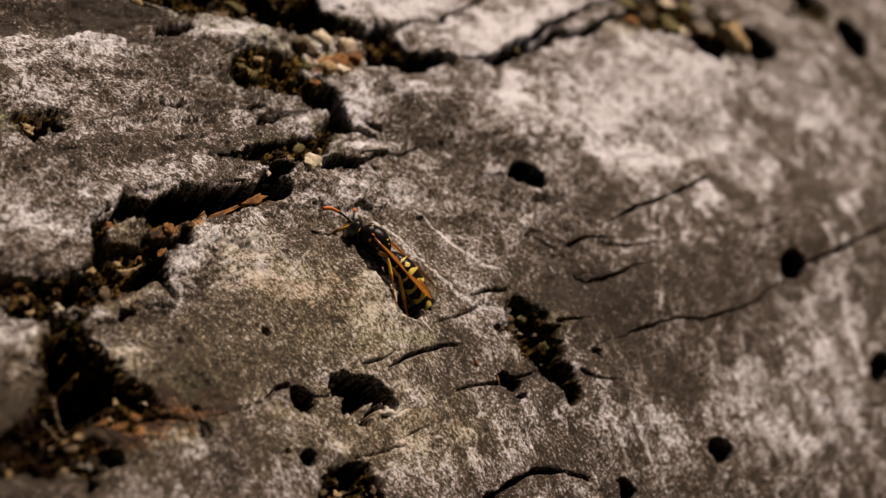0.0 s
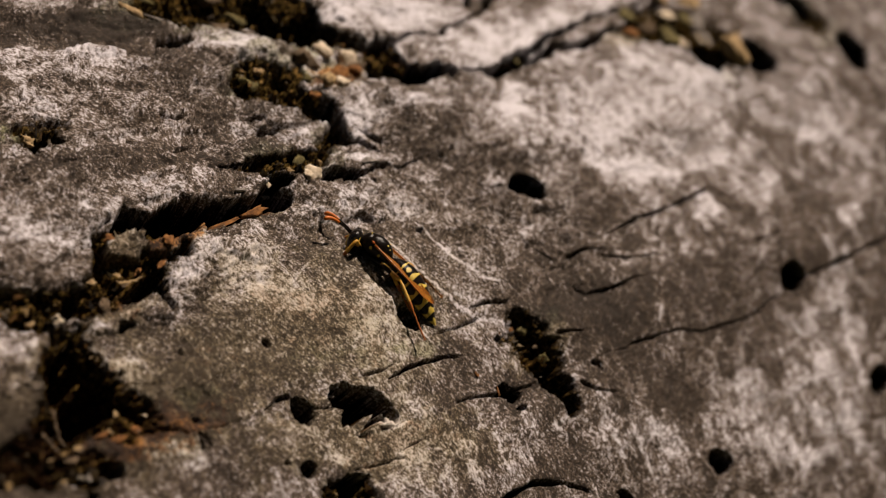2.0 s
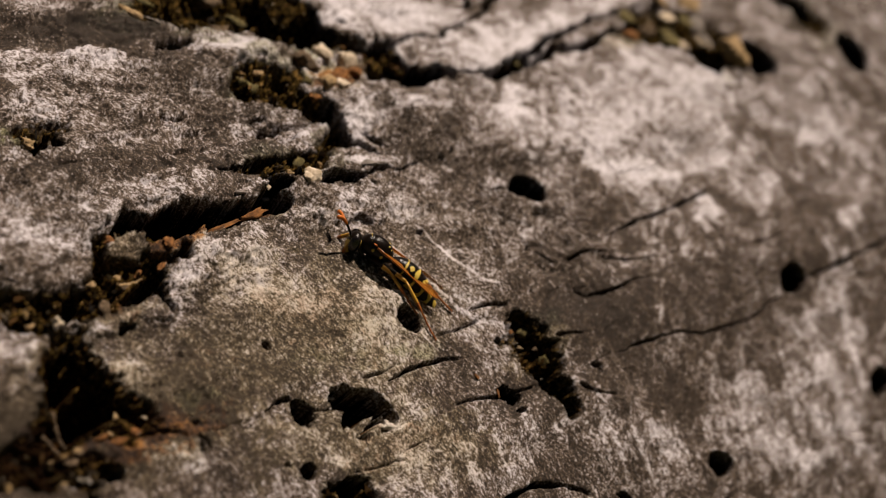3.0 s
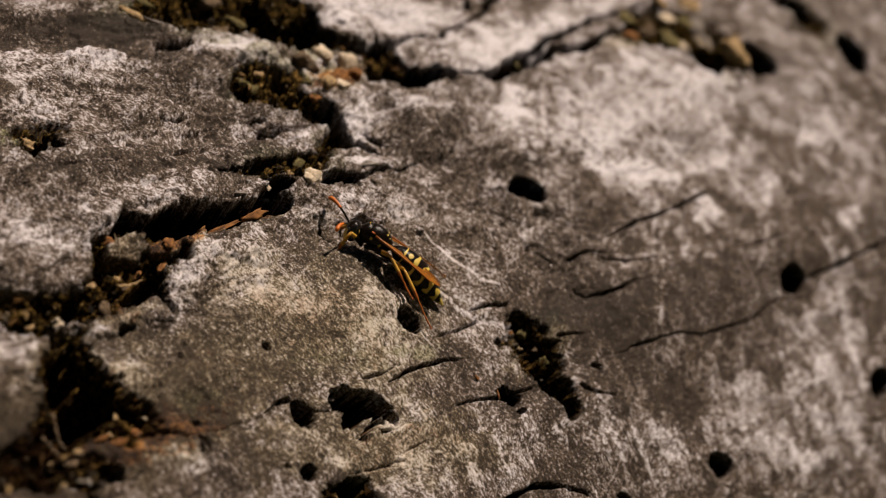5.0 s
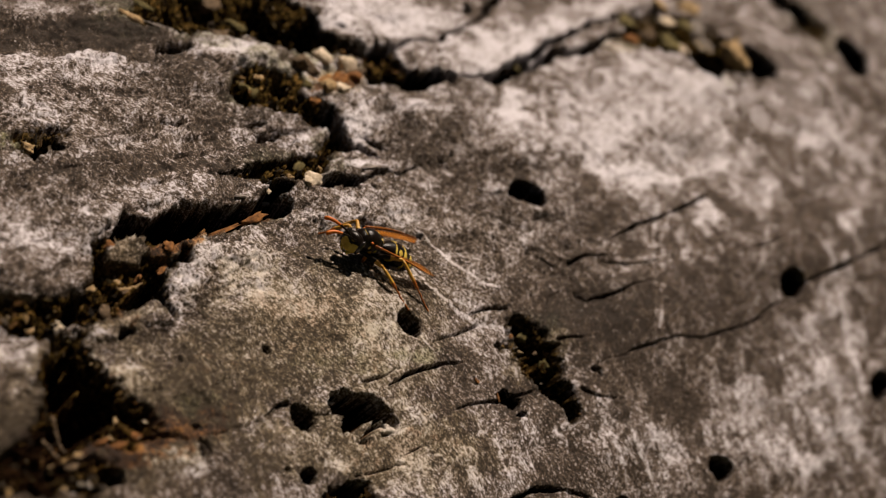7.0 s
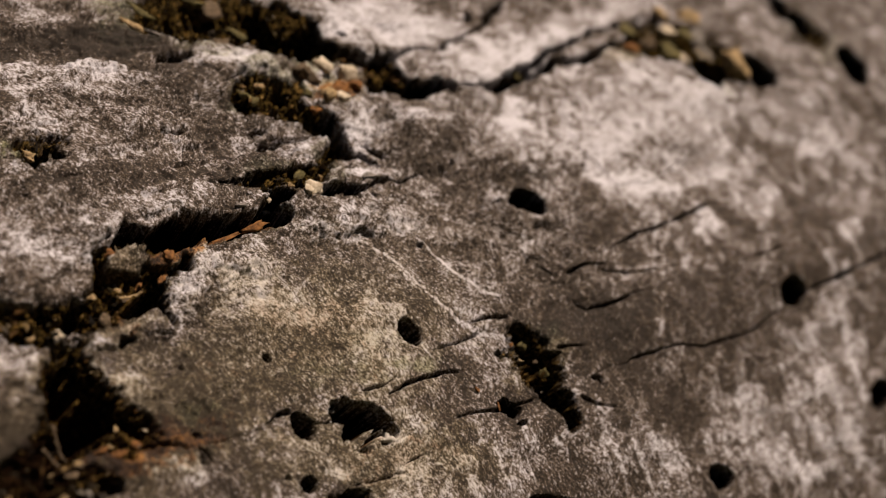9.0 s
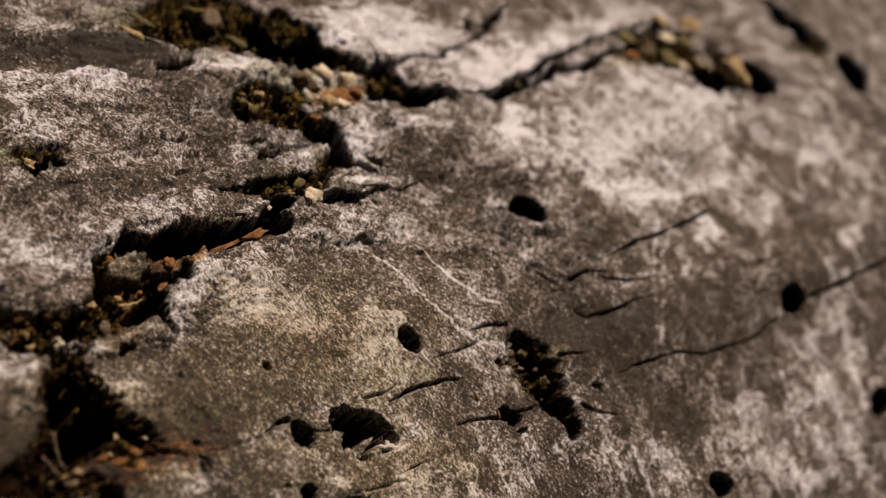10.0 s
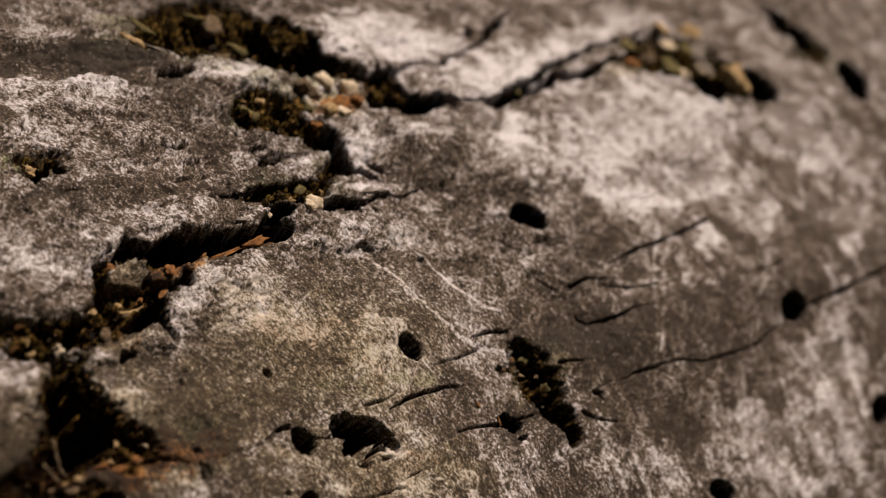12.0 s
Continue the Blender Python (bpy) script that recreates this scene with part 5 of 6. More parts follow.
def scatter_chips():
    chip("pale", -11.5, 13.1, 2.4, 2.3, -26)
    chip("pale", -16.5, 13.7, 1.4, 0.6, 11)
    chip("pale", -19.0, 12.9, 0.8, 0.7, -14)
    chip("tan", -41.2, 27.6, 1.2, 1.4, -15)
    chip("olive", 81.1, 23.1, 2.4, 2.4, -11)
    chip("grey", 82.4, 22.0, 2.0, 2.0, -11)
    chip("olive", 75.4, 21.6, 2.0, 2.0, -11)
    chip("olive", 75.1, 19.1, 2.0, 2.0, -11)
    chip("grey", 80.6, 18.6, 2.5, 2.6, -11)
    chip("olive", 82.3, 15.4, 3.1, 3.0, -101)
    chip("grey", 78.7, 24.7, 1.7, 1.7, -11)
    chip("olive", 71.0, 19.4, 3.4, 2.4, -12)
    chip("brown", 72.0, 23.6, 2.6, 2.6, -12)
    chip("grey", -28.3, -11.6, 2.0, 0.4, -16)
    chip("rust", -5.2, -18.1, 1.3, 0.3, -110)
    chip("grey", -1.9, 12.8, 3.4, 0.9, -4)
    chip("grey", -23.2, 13.3, 2.4, 0.7, -9)
    chip("pale", -12.7, 12.8, 1.4, 1.1, 10)
    chip("pale", -55.8, 4.9, 1.4, 1.0, 0)
    chip("tan", -47.7, 8.5, 1.0, 0.9, 0)
    chip("brown", -47.8, 5.7, 1.6, 1.6, 30)
    chip("tan", -43.9, 8.6, 0.8, 1.0, 0)
    chip("tan", -57.9, 5.9, 1.5, 0.6, 10)
    chip("rust", -22.3, 10.8, 4.2, 1.0, -2)
    chip("rust", -27.3, 10.6, 4.4, 0.6, -2)
    chip("tan", -20.0, 10.9, 1.8, 0.7, -2)
    chip("rust", -33.4, 10.6, 2.0, 0.7, -2)
    chip("rust", -42.8, 12.2, 1.6, 0.8, 0)
    chip("grey", -39.3, 13.0, 1.2, 0.7, 0)
    chip("brown", -61.9, -8.2, 1.3, 0.6, 10)
    chip("tan", -41.1, 27.7, 1.1, 1.7, 0)
    chip("pale", 9.7, 31.7, 2.2, 2.6, 0)
    chip("brown", 6.7, 30.7, 2.6, 2.2, 0)
    chip("pale", 12.6, 30.0, 2.8, 2.2, 10)
    chip("rust", 8.9, 27.8, 3.1, 2.4, 0)
    chip("rust", 12.8, 28.3, 2.3, 2.2, 20)
    chip("pale", 6.3, 25.3, 2.4, 1.7, 0)
    chip("tan", 4.3, 26.0, 2.2, 1.9, 0)
    chip("brown", 5.6, 31.9, 2.5, 2.4, 0)
    chip("olive", 3.1, 27.9, 1.3, 1.3, 0)
    chip("rust", 1.4, 25.0, 1.7, 1.2, 0)
    chip("olive", -5.4, 29.2, 1.8, 1.8, 0)
    chip("brown", -5.2, 27.1, 2.4, 1.7, 0)
    chip("olive", -6.5, 30.1, 1.3, 1.6, 0)
    chip("tan", -2.9, 30.7, 1.5, 1.1, 0)
    chip("rust", -7.5, 29.0, 1.4, 1.0, 0)
    chip("grey", 17.2, 25.8, 2.0, 1.4, 0)
    chip("pale", -19.9, 12.6, 0.5, 1.2, 0)
    chip("olive", -9.2, 16.4, 2.1, 1.3, 20)
    chip("olive", -5.7, 17.2, 1.1, 2.6, 10)
    chip("tan", -13.6, 14.4, 1.1, 0.8, 0)
    chip("grey", -7.5, 43.1, 0.8, 5.6, 0)
    chip("olive", -5.3, 49.1, 1.6, 4.9, 0)
    chip("tan", -10.5, 45.4, 0.9, 4.1, 0)
    chip("brown", 5.2, 47.6, 3.3, 4.1, 0)
    chip("olive", 5.5, 42.8, 1.7, 4.0, 0)
    chip("olive", 3.5, 49.1, 2.4, 3.9, 0)
    chip("brown", 1.5, 41.8, 3.2, 1.9, 0)
    chip("tan", 7.1, 35.6, 1.2, 2.4, 0)
    chip("olive", 43.0, 24.2, 1.7, 1.5, 0)
    chip("rust", 66.0, 22.8, 2.6, 2.3, 0)
    chip("olive", 69.4, 26.1, 2.3, 3.2, 0)
    chip("rust", -41.5, 8.2, 2.4, 0.4, 25)
    chip("rust", -38.5, 8.1, 2.5, 0.7, 30)
    chip("brown", -44.1, 7.2, 2.0, 0.5, 12)
    chip("rust", -37.1, 9.6, 1.8, 1.2, 20)
    chip("tan", -38.2, 12.6, 1.2, 0.6, 20)
    chip("rust", -57.5, -8.6, 1.9, 0.8, 0)
    chip("rust", -53.7, -8.0, 1.4, 1.3, 0)
    chip("tan", -55.2, -6.2, 0.8, 1.4, 0)
    chip("brown", -63.6, -8.8, 1.8, 0.7, 0)
    chip("rust", -59.2, -7.7, 1.7, 0.6, 0)
    chip("tan", -57.0, -7.3, 0.6, 0.6, 0)
    chip("olive", 6.0, -12.5, 2.1, 1.0, 0)
    chip("olive", 5.9, -16.7, 1.3, 1.4, 0)
    chip("rust", 3.0, -12.1, 0.6, 0.6, 0)
    chip("tan", 4.3, -15.0, 0.8, 0.5, 0)
    chip("brown", 6.5, -14.8, 1.3, 0.6, 0)
    chip("rust", -7.1, -15.5, 0.4, 0.9, 0)
    strand("brown", (-64.1, -3.1), (-63.1, -7.5), 0.5, 0.8, 1.5)
    strand("brown", (-61.3, -3.3), (-60.9, -6.6), 0.55, 1.5, 3.0)
    strand("tan", (-62.3, -1.2), (-61.6, -3.1), 0.45, 0.8, 2.2)
    strand("brown", (-67.4, -4.6), (-66.5, -7.9), 0.5, 0.5, 1.2)
    strand("tan", (-61.0, 0.1), (-61.8, -2.6), 0.35, 0.8, 2.2)
    strand("rust", (-57.7, -8.6), (-55.8, -8.3), 0.7, 0.6, 0.8)
    strand("tan", (-45.6, 7.3), (-41.7, 7.3), 0.4, 0.6, 1.0)
    chip("tan", -35.5, -22.6, 1.2, 1.1, 0)
    chip("grey", -62.9, -11.1, 0.7, 0.8, 40)
    chip("tan", -62.0, -8.0, 1.5, 0.6, 0)
    chip("tan", -65.6, -8.3, 1.1, 0.5, 0)
    chip("olive", -37.6, -21.9, 1.0, 0.7, 0)
    chip("brown", -30.8, -23.8, 0.9, 1.0, 0)
    chip("tan", 7.1, -36.2, 1.4, 0.7, 0)
    chip("tan", 85.7, 25.8, 3.5, 3.0, 0)
    chip("pale", 77.3, 24.5, 2.9, 3.0, 0)
    chip("grey", 83.0, 22.6, 3.8, 3.2, 0)
    chip("pale", 79.8, 18.4, 2.3, 4.7, 0)
    chip("tan", 81.1, 14.3, 3.3, 5.5, 0)
    chip("pale", 76.4, 19.7, 2.5, 3.0, 0)
    chip("tan", 81.0, 27.9, 2.2, 2.7, 0)
    chip("olive", 72.7, 20.3, 2.9, 3.3, 0)


scatter_chips()


# ---- the wasp: x ahead, z up, in mm; the middle of its thorax stands over the origin ----
def shell(name, rough, spec, base, dark, scale=900, coat=0.0):
    m = Nodes(name, rough, spec)
    m.bsdf.inputs["Coat Weight"].default_value = coat
    n = m.noise(scale, 4, 0.6)
    m.bump(m.noise(5200, 3), 0.35, 0.00012)
    return m.base(m.ramp(n, [(0.3, dark), (0.7, base)]))


BLACK = shell("black_cuticle", 0.28, 0.16, (0.010, 0.006, 0.0035), (0.004, 0.0025, 0.0015), 2500)
YELLOW = shell("yellow_cuticle", 0.45, 0.35, (0.64, 0.48, 0.095), (0.46, 0.30, 0.035), 1600)
ORANGE = shell("orange_cuticle", 0.45, 0.4, (0.60, 0.155, 0.010), (0.40, 0.085, 0.006))
AMBER = shell("amber_leg", 0.4, 0.4, (0.55, 0.31, 0.04), (0.38, 0.16, 0.014))
RUST_FOOT = shell("rusty_foot", 0.45, 0.4, (0.42, 0.13, 0.02), (0.24, 0.06, 0.008))
EYE = shell("compound_eye", 0.15, 0.6, (0.016, 0.012, 0.01), (0.01, 0.008, 0.007))


def wing_material():
    m = Nodes("amber_wing", 0.17, 0.6)
    veins = m.noise(1300, 3, 0.5, (0.12, 1, 1), 0.3)
    m.bsdf.inputs["Alpha"].default_value = 0.72
    m.bsdf.inputs["Transmission Weight"].default_value = 0.25
    m.bump(veins, 0.7, 0.0004)
    return m.base(m.ramp(veins, [(0.38, (0.10, 0.028, 0.004)), (0.58, (0.45, 0.16, 0.018))]))


WING = wing_material()
VEIN = shell("wing_vein", 0.3, 0.5, (0.32, 0.10, 0.013), (0.16, 0.045, 0.005))


def part(name, bm, material, parent, label=""):
    """Links a bmesh (in mm) as one mesh object under parent."""
    for v in bm.verts:
        v.co *= MM
    for f in bm.faces:
        f.smooth = True
    me = bpy.data.meshes.new(name)
    bm.to_mesh(me)
    bm.free()
    for mat in material if isinstance(material, (list, tuple)) else (material,):
        me.materials.append(mat)
    ob = new(name, me)
    ob.parent = parent
    return tagged(ob, label)


def lathe(rings, seg=24, paint=None):
    """A closed body through rings of (x, half width, half height, y, z). paint(x, angle) picks the material."""
    bm = bmesh.new()
    loops = []
    for x, ry, rz, y, z in rings:
        loops.append([bm.verts.new((x, y + ry * math.cos(2 * math.pi * k / seg), z + rz * math.sin(2 * math.pi * k / seg))) for k in range(seg)])
    for n, (a, b) in enumerate(zip(loops, loops[1:])):
        for k in range(seg):
            f = bm.faces.new((a[k], a[(k + 1) % seg], b[(k + 1) % seg], b[k]))
            if paint:
                f.material_index = paint((rings[n][0] + rings[n + 1][0]) / 2, 2 * math.pi * (k + 0.5) / seg)
    bm.faces.new(loops[0][::-1])
    bm.faces.new(loops[-1])
    bmesh.ops.recalc_face_normals(bm, faces=bm.faces)
    return bm


def egg(cx, cy, cz, rx, ry, rz, n=10, seg=20, paint=None, power=1.0):
    rings = []
    for i in range(n + 1):
        c = math.cos(math.pi * (0.03 + 0.94 * i / n))
        s = math.sqrt(1 - c * c) ** power
        rings.append((cx + rx * c, ry * s, rz * s, cy, cz))
    return lathe(rings, seg, paint)


def tube(bm, pts, radii, seg=9, material=0):
    loops = []
    for i, p in enumerate(pts):
        d = (Vector(pts[min(i + 1, len(pts) - 1)]) - Vector(pts[max(i - 1, 0)])).normalized()
        q = d.to_track_quat('X', 'Z')
        loops.append([bm.verts.new(Vector(p) + q @ Vector((0, radii[i] * math.cos(2 * math.pi * k / seg), radii[i] * math.sin(2 * math.pi * k / seg)))) for k in range(seg)])
    for i, (a, b) in enumerate(zip(loops, loops[1:])):
        for k in range(seg):
            f = bm.faces.new((a[k], b[k], b[(k + 1) % seg], a[(k + 1) % seg]))
            f.material_index = material[i] if isinstance(material, list) else material
    for end in (loops[0], loops[-1][::-1]):
        f = bm.faces.new(end)
        f.material_index = material[0 if end is loops[0] else -1] if isinstance(material, list) else material
    return bm


HEAD_AT, WAIST_AT = Vector((1.75, 0, 2.3)), Vector((-2.0, 0, 2.75))


def perch(u, v, heading, h, pitch, roll):
    """The wasp's pose: turned about the middle of its thorax, h mm over its usual stand."""
    return stand(u + 1.0, v + 0.35, heading, h + 1.85, pitch, roll) @ Matrix.Translation((0, 0, -2.8 * MM))


def head_pose(yaw, pitch):
    return Matrix.Translation(HEAD_AT * MM) @ pose(0, 0, 0, 0, pitch, yaw)


def abdomen_pose(droop, yaw=0.0):
    return Matrix.Translation(WAIST_AT * MM) @ pose(0, 0, 0, 0, -droop - 4, yaw)


def build_antenna(head, side):
    bm = bmesh.new()
    pts = [(0, 0, 0), (0.6, 0.05, 0.18), (1.1, 0.1, 0.28)]
    radii = [0.1, 0.13, 0.11]
    mats = [1, 1]
    for i in range(11):
        k = (i + 1) / 11
        pts.append((1.1 + 3.05 * k - 0.5 * k ** 3, 0.1 + 0.5 * k * k * side, 0.28 + 0.15 * k - 0.7 * k ** 3))
        radii.append(0.09 + 0.18 * k ** 0.8 - (0.1 if i == 10 else 0.015 * (i % 2)))
        mats.append(1 if i < 3 else 0)
    tube(bm, pts, radii, 9, mats)
    return part("antenna", bm, (ORANGE, BLACK), head, "black-based antenna with an orange club")


def build_head(wasp):
    # the head hangs from the neck: tall and flat, its yellow face ahead
    bm = egg(0.8, 0, -0.2, 0.78, 1.36, 1.22, 18, 40, lambda x, a: 1 if x > 1.12 and math.sin(a) < 0.35 else 0, 0.75)
    head = part("head", bm, (BLACK, YELLOW), wasp, "black head with a yellow face")
    for s in (1, -1):
        e = egg(0.88, 1.06 * s, -0.05, 0.58, 0.36, 0.98, 10, 20)
        part("eye", e, EYE, head, "glossy dark compound eye")
    face = egg(1.3, 0, -0.62, 0.34, 0.72, 0.66, 10, 22)
    part("clypeus", face, YELLOW, head, "yellow face plate")
    for s in (1, -1):
        m = bmesh.new()
        tube(m, [(1.0, 0.6 * s, -1.05), (1.2, 0.48 * s, -1.36), (1.34, 0.1 * s, -1.5)], [0.22, 0.17, 0.06])
        part("mandible", m, YELLOW, head)
        b = bmesh.new()
        tube(b, [(1.4, 0.5 * s, 0.2), (1.44, 0.64 * s, 0.0), (1.4, 0.74 * s, -0.4)], [0.06, 0.1, 0.06])
        part("brow_mark", b, YELLOW, head)
    band = bmesh.new()
    tube(band, [(1.44, -0.5, 0.12), (1.53, 0, 0.17), (1.44, 0.5, 0.12)], [0.05, 0.09, 0.05])
    part("brow_mark", band, YELLOW, head)
    for s in (1, -1):
        line = bmesh.new()
        tube(line, [(0.3, 0.98 * s, 0.62), (0.22, 1.12 * s, 0.2), (0.25, 1.14 * s, -0.3)], [0.015, 0.04, 0.015], 7)
        part("temple_mark", line, YELLOW, head)
    return head, [build_antenna(head, 1), build_antenna(head, -1)]


def spot(parent, x, y, z, rx, ry, rz, material=None, name="spot"):
    return part(name, egg(x, y, z, rx, ry, rz, 6, 12), material or YELLOW, parent)


def build_thorax(wasp):
    rings = []
    for x, r, h, z in ((2.05, 0.35, 0.35, 2.55), (1.95, 0.75, 0.7, 2.6), (1.6, 1.15, 1.1, 2.7), (1.12, 1.4, 1.34, 2.8), (1.04, 1.34, 1.28, 2.8), (0.96, 1.42, 1.38, 2.82), (0.3, 1.52, 1.5, 2.88), (-0.4, 1.48, 1.48, 2.86),
                       (-0.85, 1.34, 1.36, 2.84), (-0.95, 1.26, 1.28, 2.82), (-1.05, 1.26, 1.3, 2.83), (-1.4, 1.12, 1.12, 2.78), (-1.8, 0.78, 0.8, 2.7), (-2.05, 0.3, 0.35, 2.65)):
        rings.append((x, r * 0.84, h * 0.88, 0, z - 0.05))
    thorax = part("thorax", lathe(rings, 30), BLACK, wasp, "glossy black thorax with small yellow spots")
    collar = bmesh.new()
    arc = [(1.42 - 0.5 * abs(math.sin(a)), 1.12 * math.sin(a), 2.72 + 1.10 * math.cos(a)) for a in [radians(d) for d in range(-80, 81, 16)]]
    tube(collar, arc, [0.015] + [0.035] * (len(arc) - 2) + [0.015], 7)
    part("collar", collar, YELLOW, thorax, "thin yellow collar line")
    for s in (1, -1):
        spot(thorax, 0.55, 1.18 * s, 3.36, 0.24, 0.12, 0.12, ORANGE, "tegula")
        spot(thorax, 0.45, 1.22 * s, 2.7, 0.17, 0.09, 0.22)
        spot(thorax, -0.75, 1.1 * s, 2.45, 0.16, 0.1, 0.2)
        spot(thorax, -0.95, 0.5 * s, 3.82, 0.12, 0.24, 0.06)
        spot(thorax, -1.35, 0.4 * s, 3.55, 0.1, 0.22, 0.08)
    return thorax


def build_abdomen(wasp):
    """Six plates that slide into one another, black with scalloped yellow hems."""
    waist = bmesh.new()
    tube(waist, [(0.3, 0, -0.05), (-0.05, 0, 0), (-0.4, 0, 0.02)], [0.24, 0.2, 0.3], 12)
    abdomen = part("abdomen", waist, BLACK, wasp, "black and yellow banded abdomen")
    outline = [(0.0, 0.2), (0.6, 0.8), (1.3, 1.25), (2.2, 1.5), (3.2, 1.55), (4.3, 1.45), (5.4, 1.22), (6.4, 0.9), (7.2, 0.52), (7.9, 0.12)]

    def radius(x):
        for (a, ra), (b, rb) in zip(outline, outline[1:]):
            if a <= x <= b:
                return ra + (rb - ra) * (x - a) / (b - a)
        return outline[-1][1]

    cuts = [0.15, 1.5, 3.1, 4.45, 5.7, 6.8, 7.9]
    for i, (a, b) in enumerate(zip(cuts, cuts[1:])):
        rings = []
        for k in range(23):
            x = a - 0.12 + (b + 0.04 - a + 0.12) * k / 22
            r = radius(max(x, 0)) * (0.965 + 0.045 * k / 22)
            rings.append((-x * 1.08, r, r * 0.86, 0, -0.026 * x * x))
        rings.append((-b * 1.08 - 0.05, radius(b) * 0.88, radius(b) * 0.75, 0, -0.026 * b * b))

        def paint(x, angle, a=a, b=b, i=i):
            k = (-x / 1.08 - a) / (b - a)
            up, lobes = math.sin(angle), math.cos(4 * (angle - math.pi / 2))
            if i == 1 and up > 0.15:
                across = (abs(math.cos(angle)) - 0.62) / 0.2
                if across ** 2 + ((k - 0.36) / 0.17) ** 2 < 1:
                    return 1
            hem = (0.9, 0.78, 0.68, 0.64, 0.6, 0.48)[i] + (0.05, 0.1, 0.16, 0.16, 0.16, 0.1)[i] * lobes
            return 1 if k > hem else 0

        part("tergite", lathe(rings, 72, paint), (BLACK, YELLOW), abdomen)
    return abdomen


def build_wing(wasp, side, length, width, name):
    """A folded blade along -x from its root, thin, with a stiff front vein."""
    bm = bmesh.new()
    rows = []
    n = 22
    for i in range(n + 1):
        k = i / n
        w = width * (0.22 + 0.9 * k - 0.1 * k * k) if k < 0.7 else width * (0.81 * math.sqrt(max(0.02, 1 - ((k - 0.7) / 0.3) ** 2)))
        x, z = -length * k, 0.25 * math.sin(3.1 * k) - 0.12 * k
        top = [bm.verts.new((x, side * (0.5 - j / 5) * w, z + 0.1 * math.sin(j * 1.9 + 5 * k) * 0.5 + (0.16 if j == 0 else 0.0) - 0.10 * j)) for j in range(6)]
        low = [bm.verts.new(v.co - Vector((0, 0, 0.05))) for v in top]
        rows.append(top + low[::-1])
    for a, b in zip(rows, rows[1:]):
        for j in range(12):
            bm.faces.new((a[j], a[(j + 1) % 12], b[(j + 1) % 12], b[j]))
    bm.faces.new(rows[0][::-1])
    bm.faces.new(rows[-1])
    bmesh.ops.recalc_face_normals(bm, faces=bm.faces)
    wing = part(name, bm, WING, wasp, "translucent amber folded wing")
    vein = bmesh.new()
    pts = [(-length * k / 10, side * 0.5 * width * (0.22 + 0.6 * k / 10), 0.1 + 0.25 * math.sin(0.31 * k) - 0.012 * k) for k in range(9)]
    tube(vein, pts, [0.16, 0.15, 0.13, 0.12, 0.11, 0.1, 0.09, 0.07, 0.05], 7)
    part("vein", vein, VEIN, wing, "orange-brown front vein")
    return wing


def build_leg(wasp, thigh, shin):
    """A thigh, and a shin with its five-jointed foot, both along their own x."""
    bm = bmesh.new()
    pts = [(-0.5, 0, -0.1), (0, 0, 0), (thigh * 0.25, 0, 0.05), (thigh * 0.6, 0, 0.06), (thigh * 0.9, 0, 0.02), (thigh, 0, 0)]
    tube(bm, pts, [0.26, 0.25, 0.29, 0.27, 0.22, 0.17], 10, [0, 0, 0, 1, 1])
    femur = part("femur", bm, (BLACK, AMBER), wasp, "black thigh with a yellow end")
    bm = bmesh.new()
    t = shin * (0.62 if shin < 4 else 0.5)
    pts = [(0, 0, 0), (t * 0.2, 0, 0.03), (t * 0.75, 0, 0.02), (t, 0, 0)]
    radii = [0.15, 0.19, 0.22, 0.17]
    mats = [0, 0, 1]
    joint = t
    for share in (0.34, 0.2, 0.17, 0.13, 0.16):
        step = (shin - t) * share
        droop = -0.25 * ((joint - t) / (shin - t)) * (1 - (joint - t) / (shin - t))
        pts += [(joint + step * 0.15, 0, droop), (joint + step * 0.9, 0, droop)]
        radii += [0.08, 0.12]
        mats += [1, 1]
        joint += step
    tube(bm, pts, radii, 8, mats)
    for s in (1, -1):
        tube(bm, [(shin - 0.1, 0, 0), (shin + 0.12, 0.14 * s, 0.02), (shin + 0.22, 0.22 * s, -0.12)], [0.07, 0.06, 0.02], 5, 1)
    tibia = part("tibia", bm, (AMBER, RUST_FOOT), femur, "yellow shin with an orange jointed foot")
    return femur, tibia


def build_wasp():
    wasp = tagged(new("wasp"), "black and yellow paper wasp with orange antennae", "wasp")
    build_thorax(wasp)
    head, antennae = build_head(wasp)
    abdomen = build_abdomen(wasp)
    wings = [build_wing(wasp, s, 9.2, 1.45, "wing") for s in (1, -1)]
    legs = {}
    for name, (thigh, shin) in (("front", (2.0, 3.5)), ("middle", (2.7, 5.2)), ("hind", (3.4, 7.0))):
        for side in (1, -1):
            legs[name, side] = (*build_leg(wasp, thigh, shin), thigh)
    return wasp, head, antennae, abdomen, wings, legs


wasp, head, antennae, abdomen, wings, legs = build_wasp()
COXA = {"front": (1.2, 0.6, 1.45), "middle": (0.1, 0.8, 1.6), "hind": (-1.2, 0.8, 1.7)}


def key_leg(name, side, rows):
    """Rows of seconds, the leg's yaw, the rise of the thigh and the bend of the knee in degrees."""
    femur, tibia, thigh = legs[name, side]
    x, y, z = COXA[name]
    walk(femur, [(t, Matrix.Translation(Vector((x, y * side, z)) * MM) @ pose(0, 0, 0, 0, -up - 8, yaw)) for t, yaw, up, knee in rows])
    walk(tibia, [(t, pose(thigh * MM, 0, 0, 0, knee, 0)) for t, yaw, up, knee in rows])


def antenna_pose(side, yaw, up):
    return Matrix.Translation(Vector((1.45, 0.38 * side, 0.3)) * MM) @ pose(0, 0, 0, 0, -up, yaw)


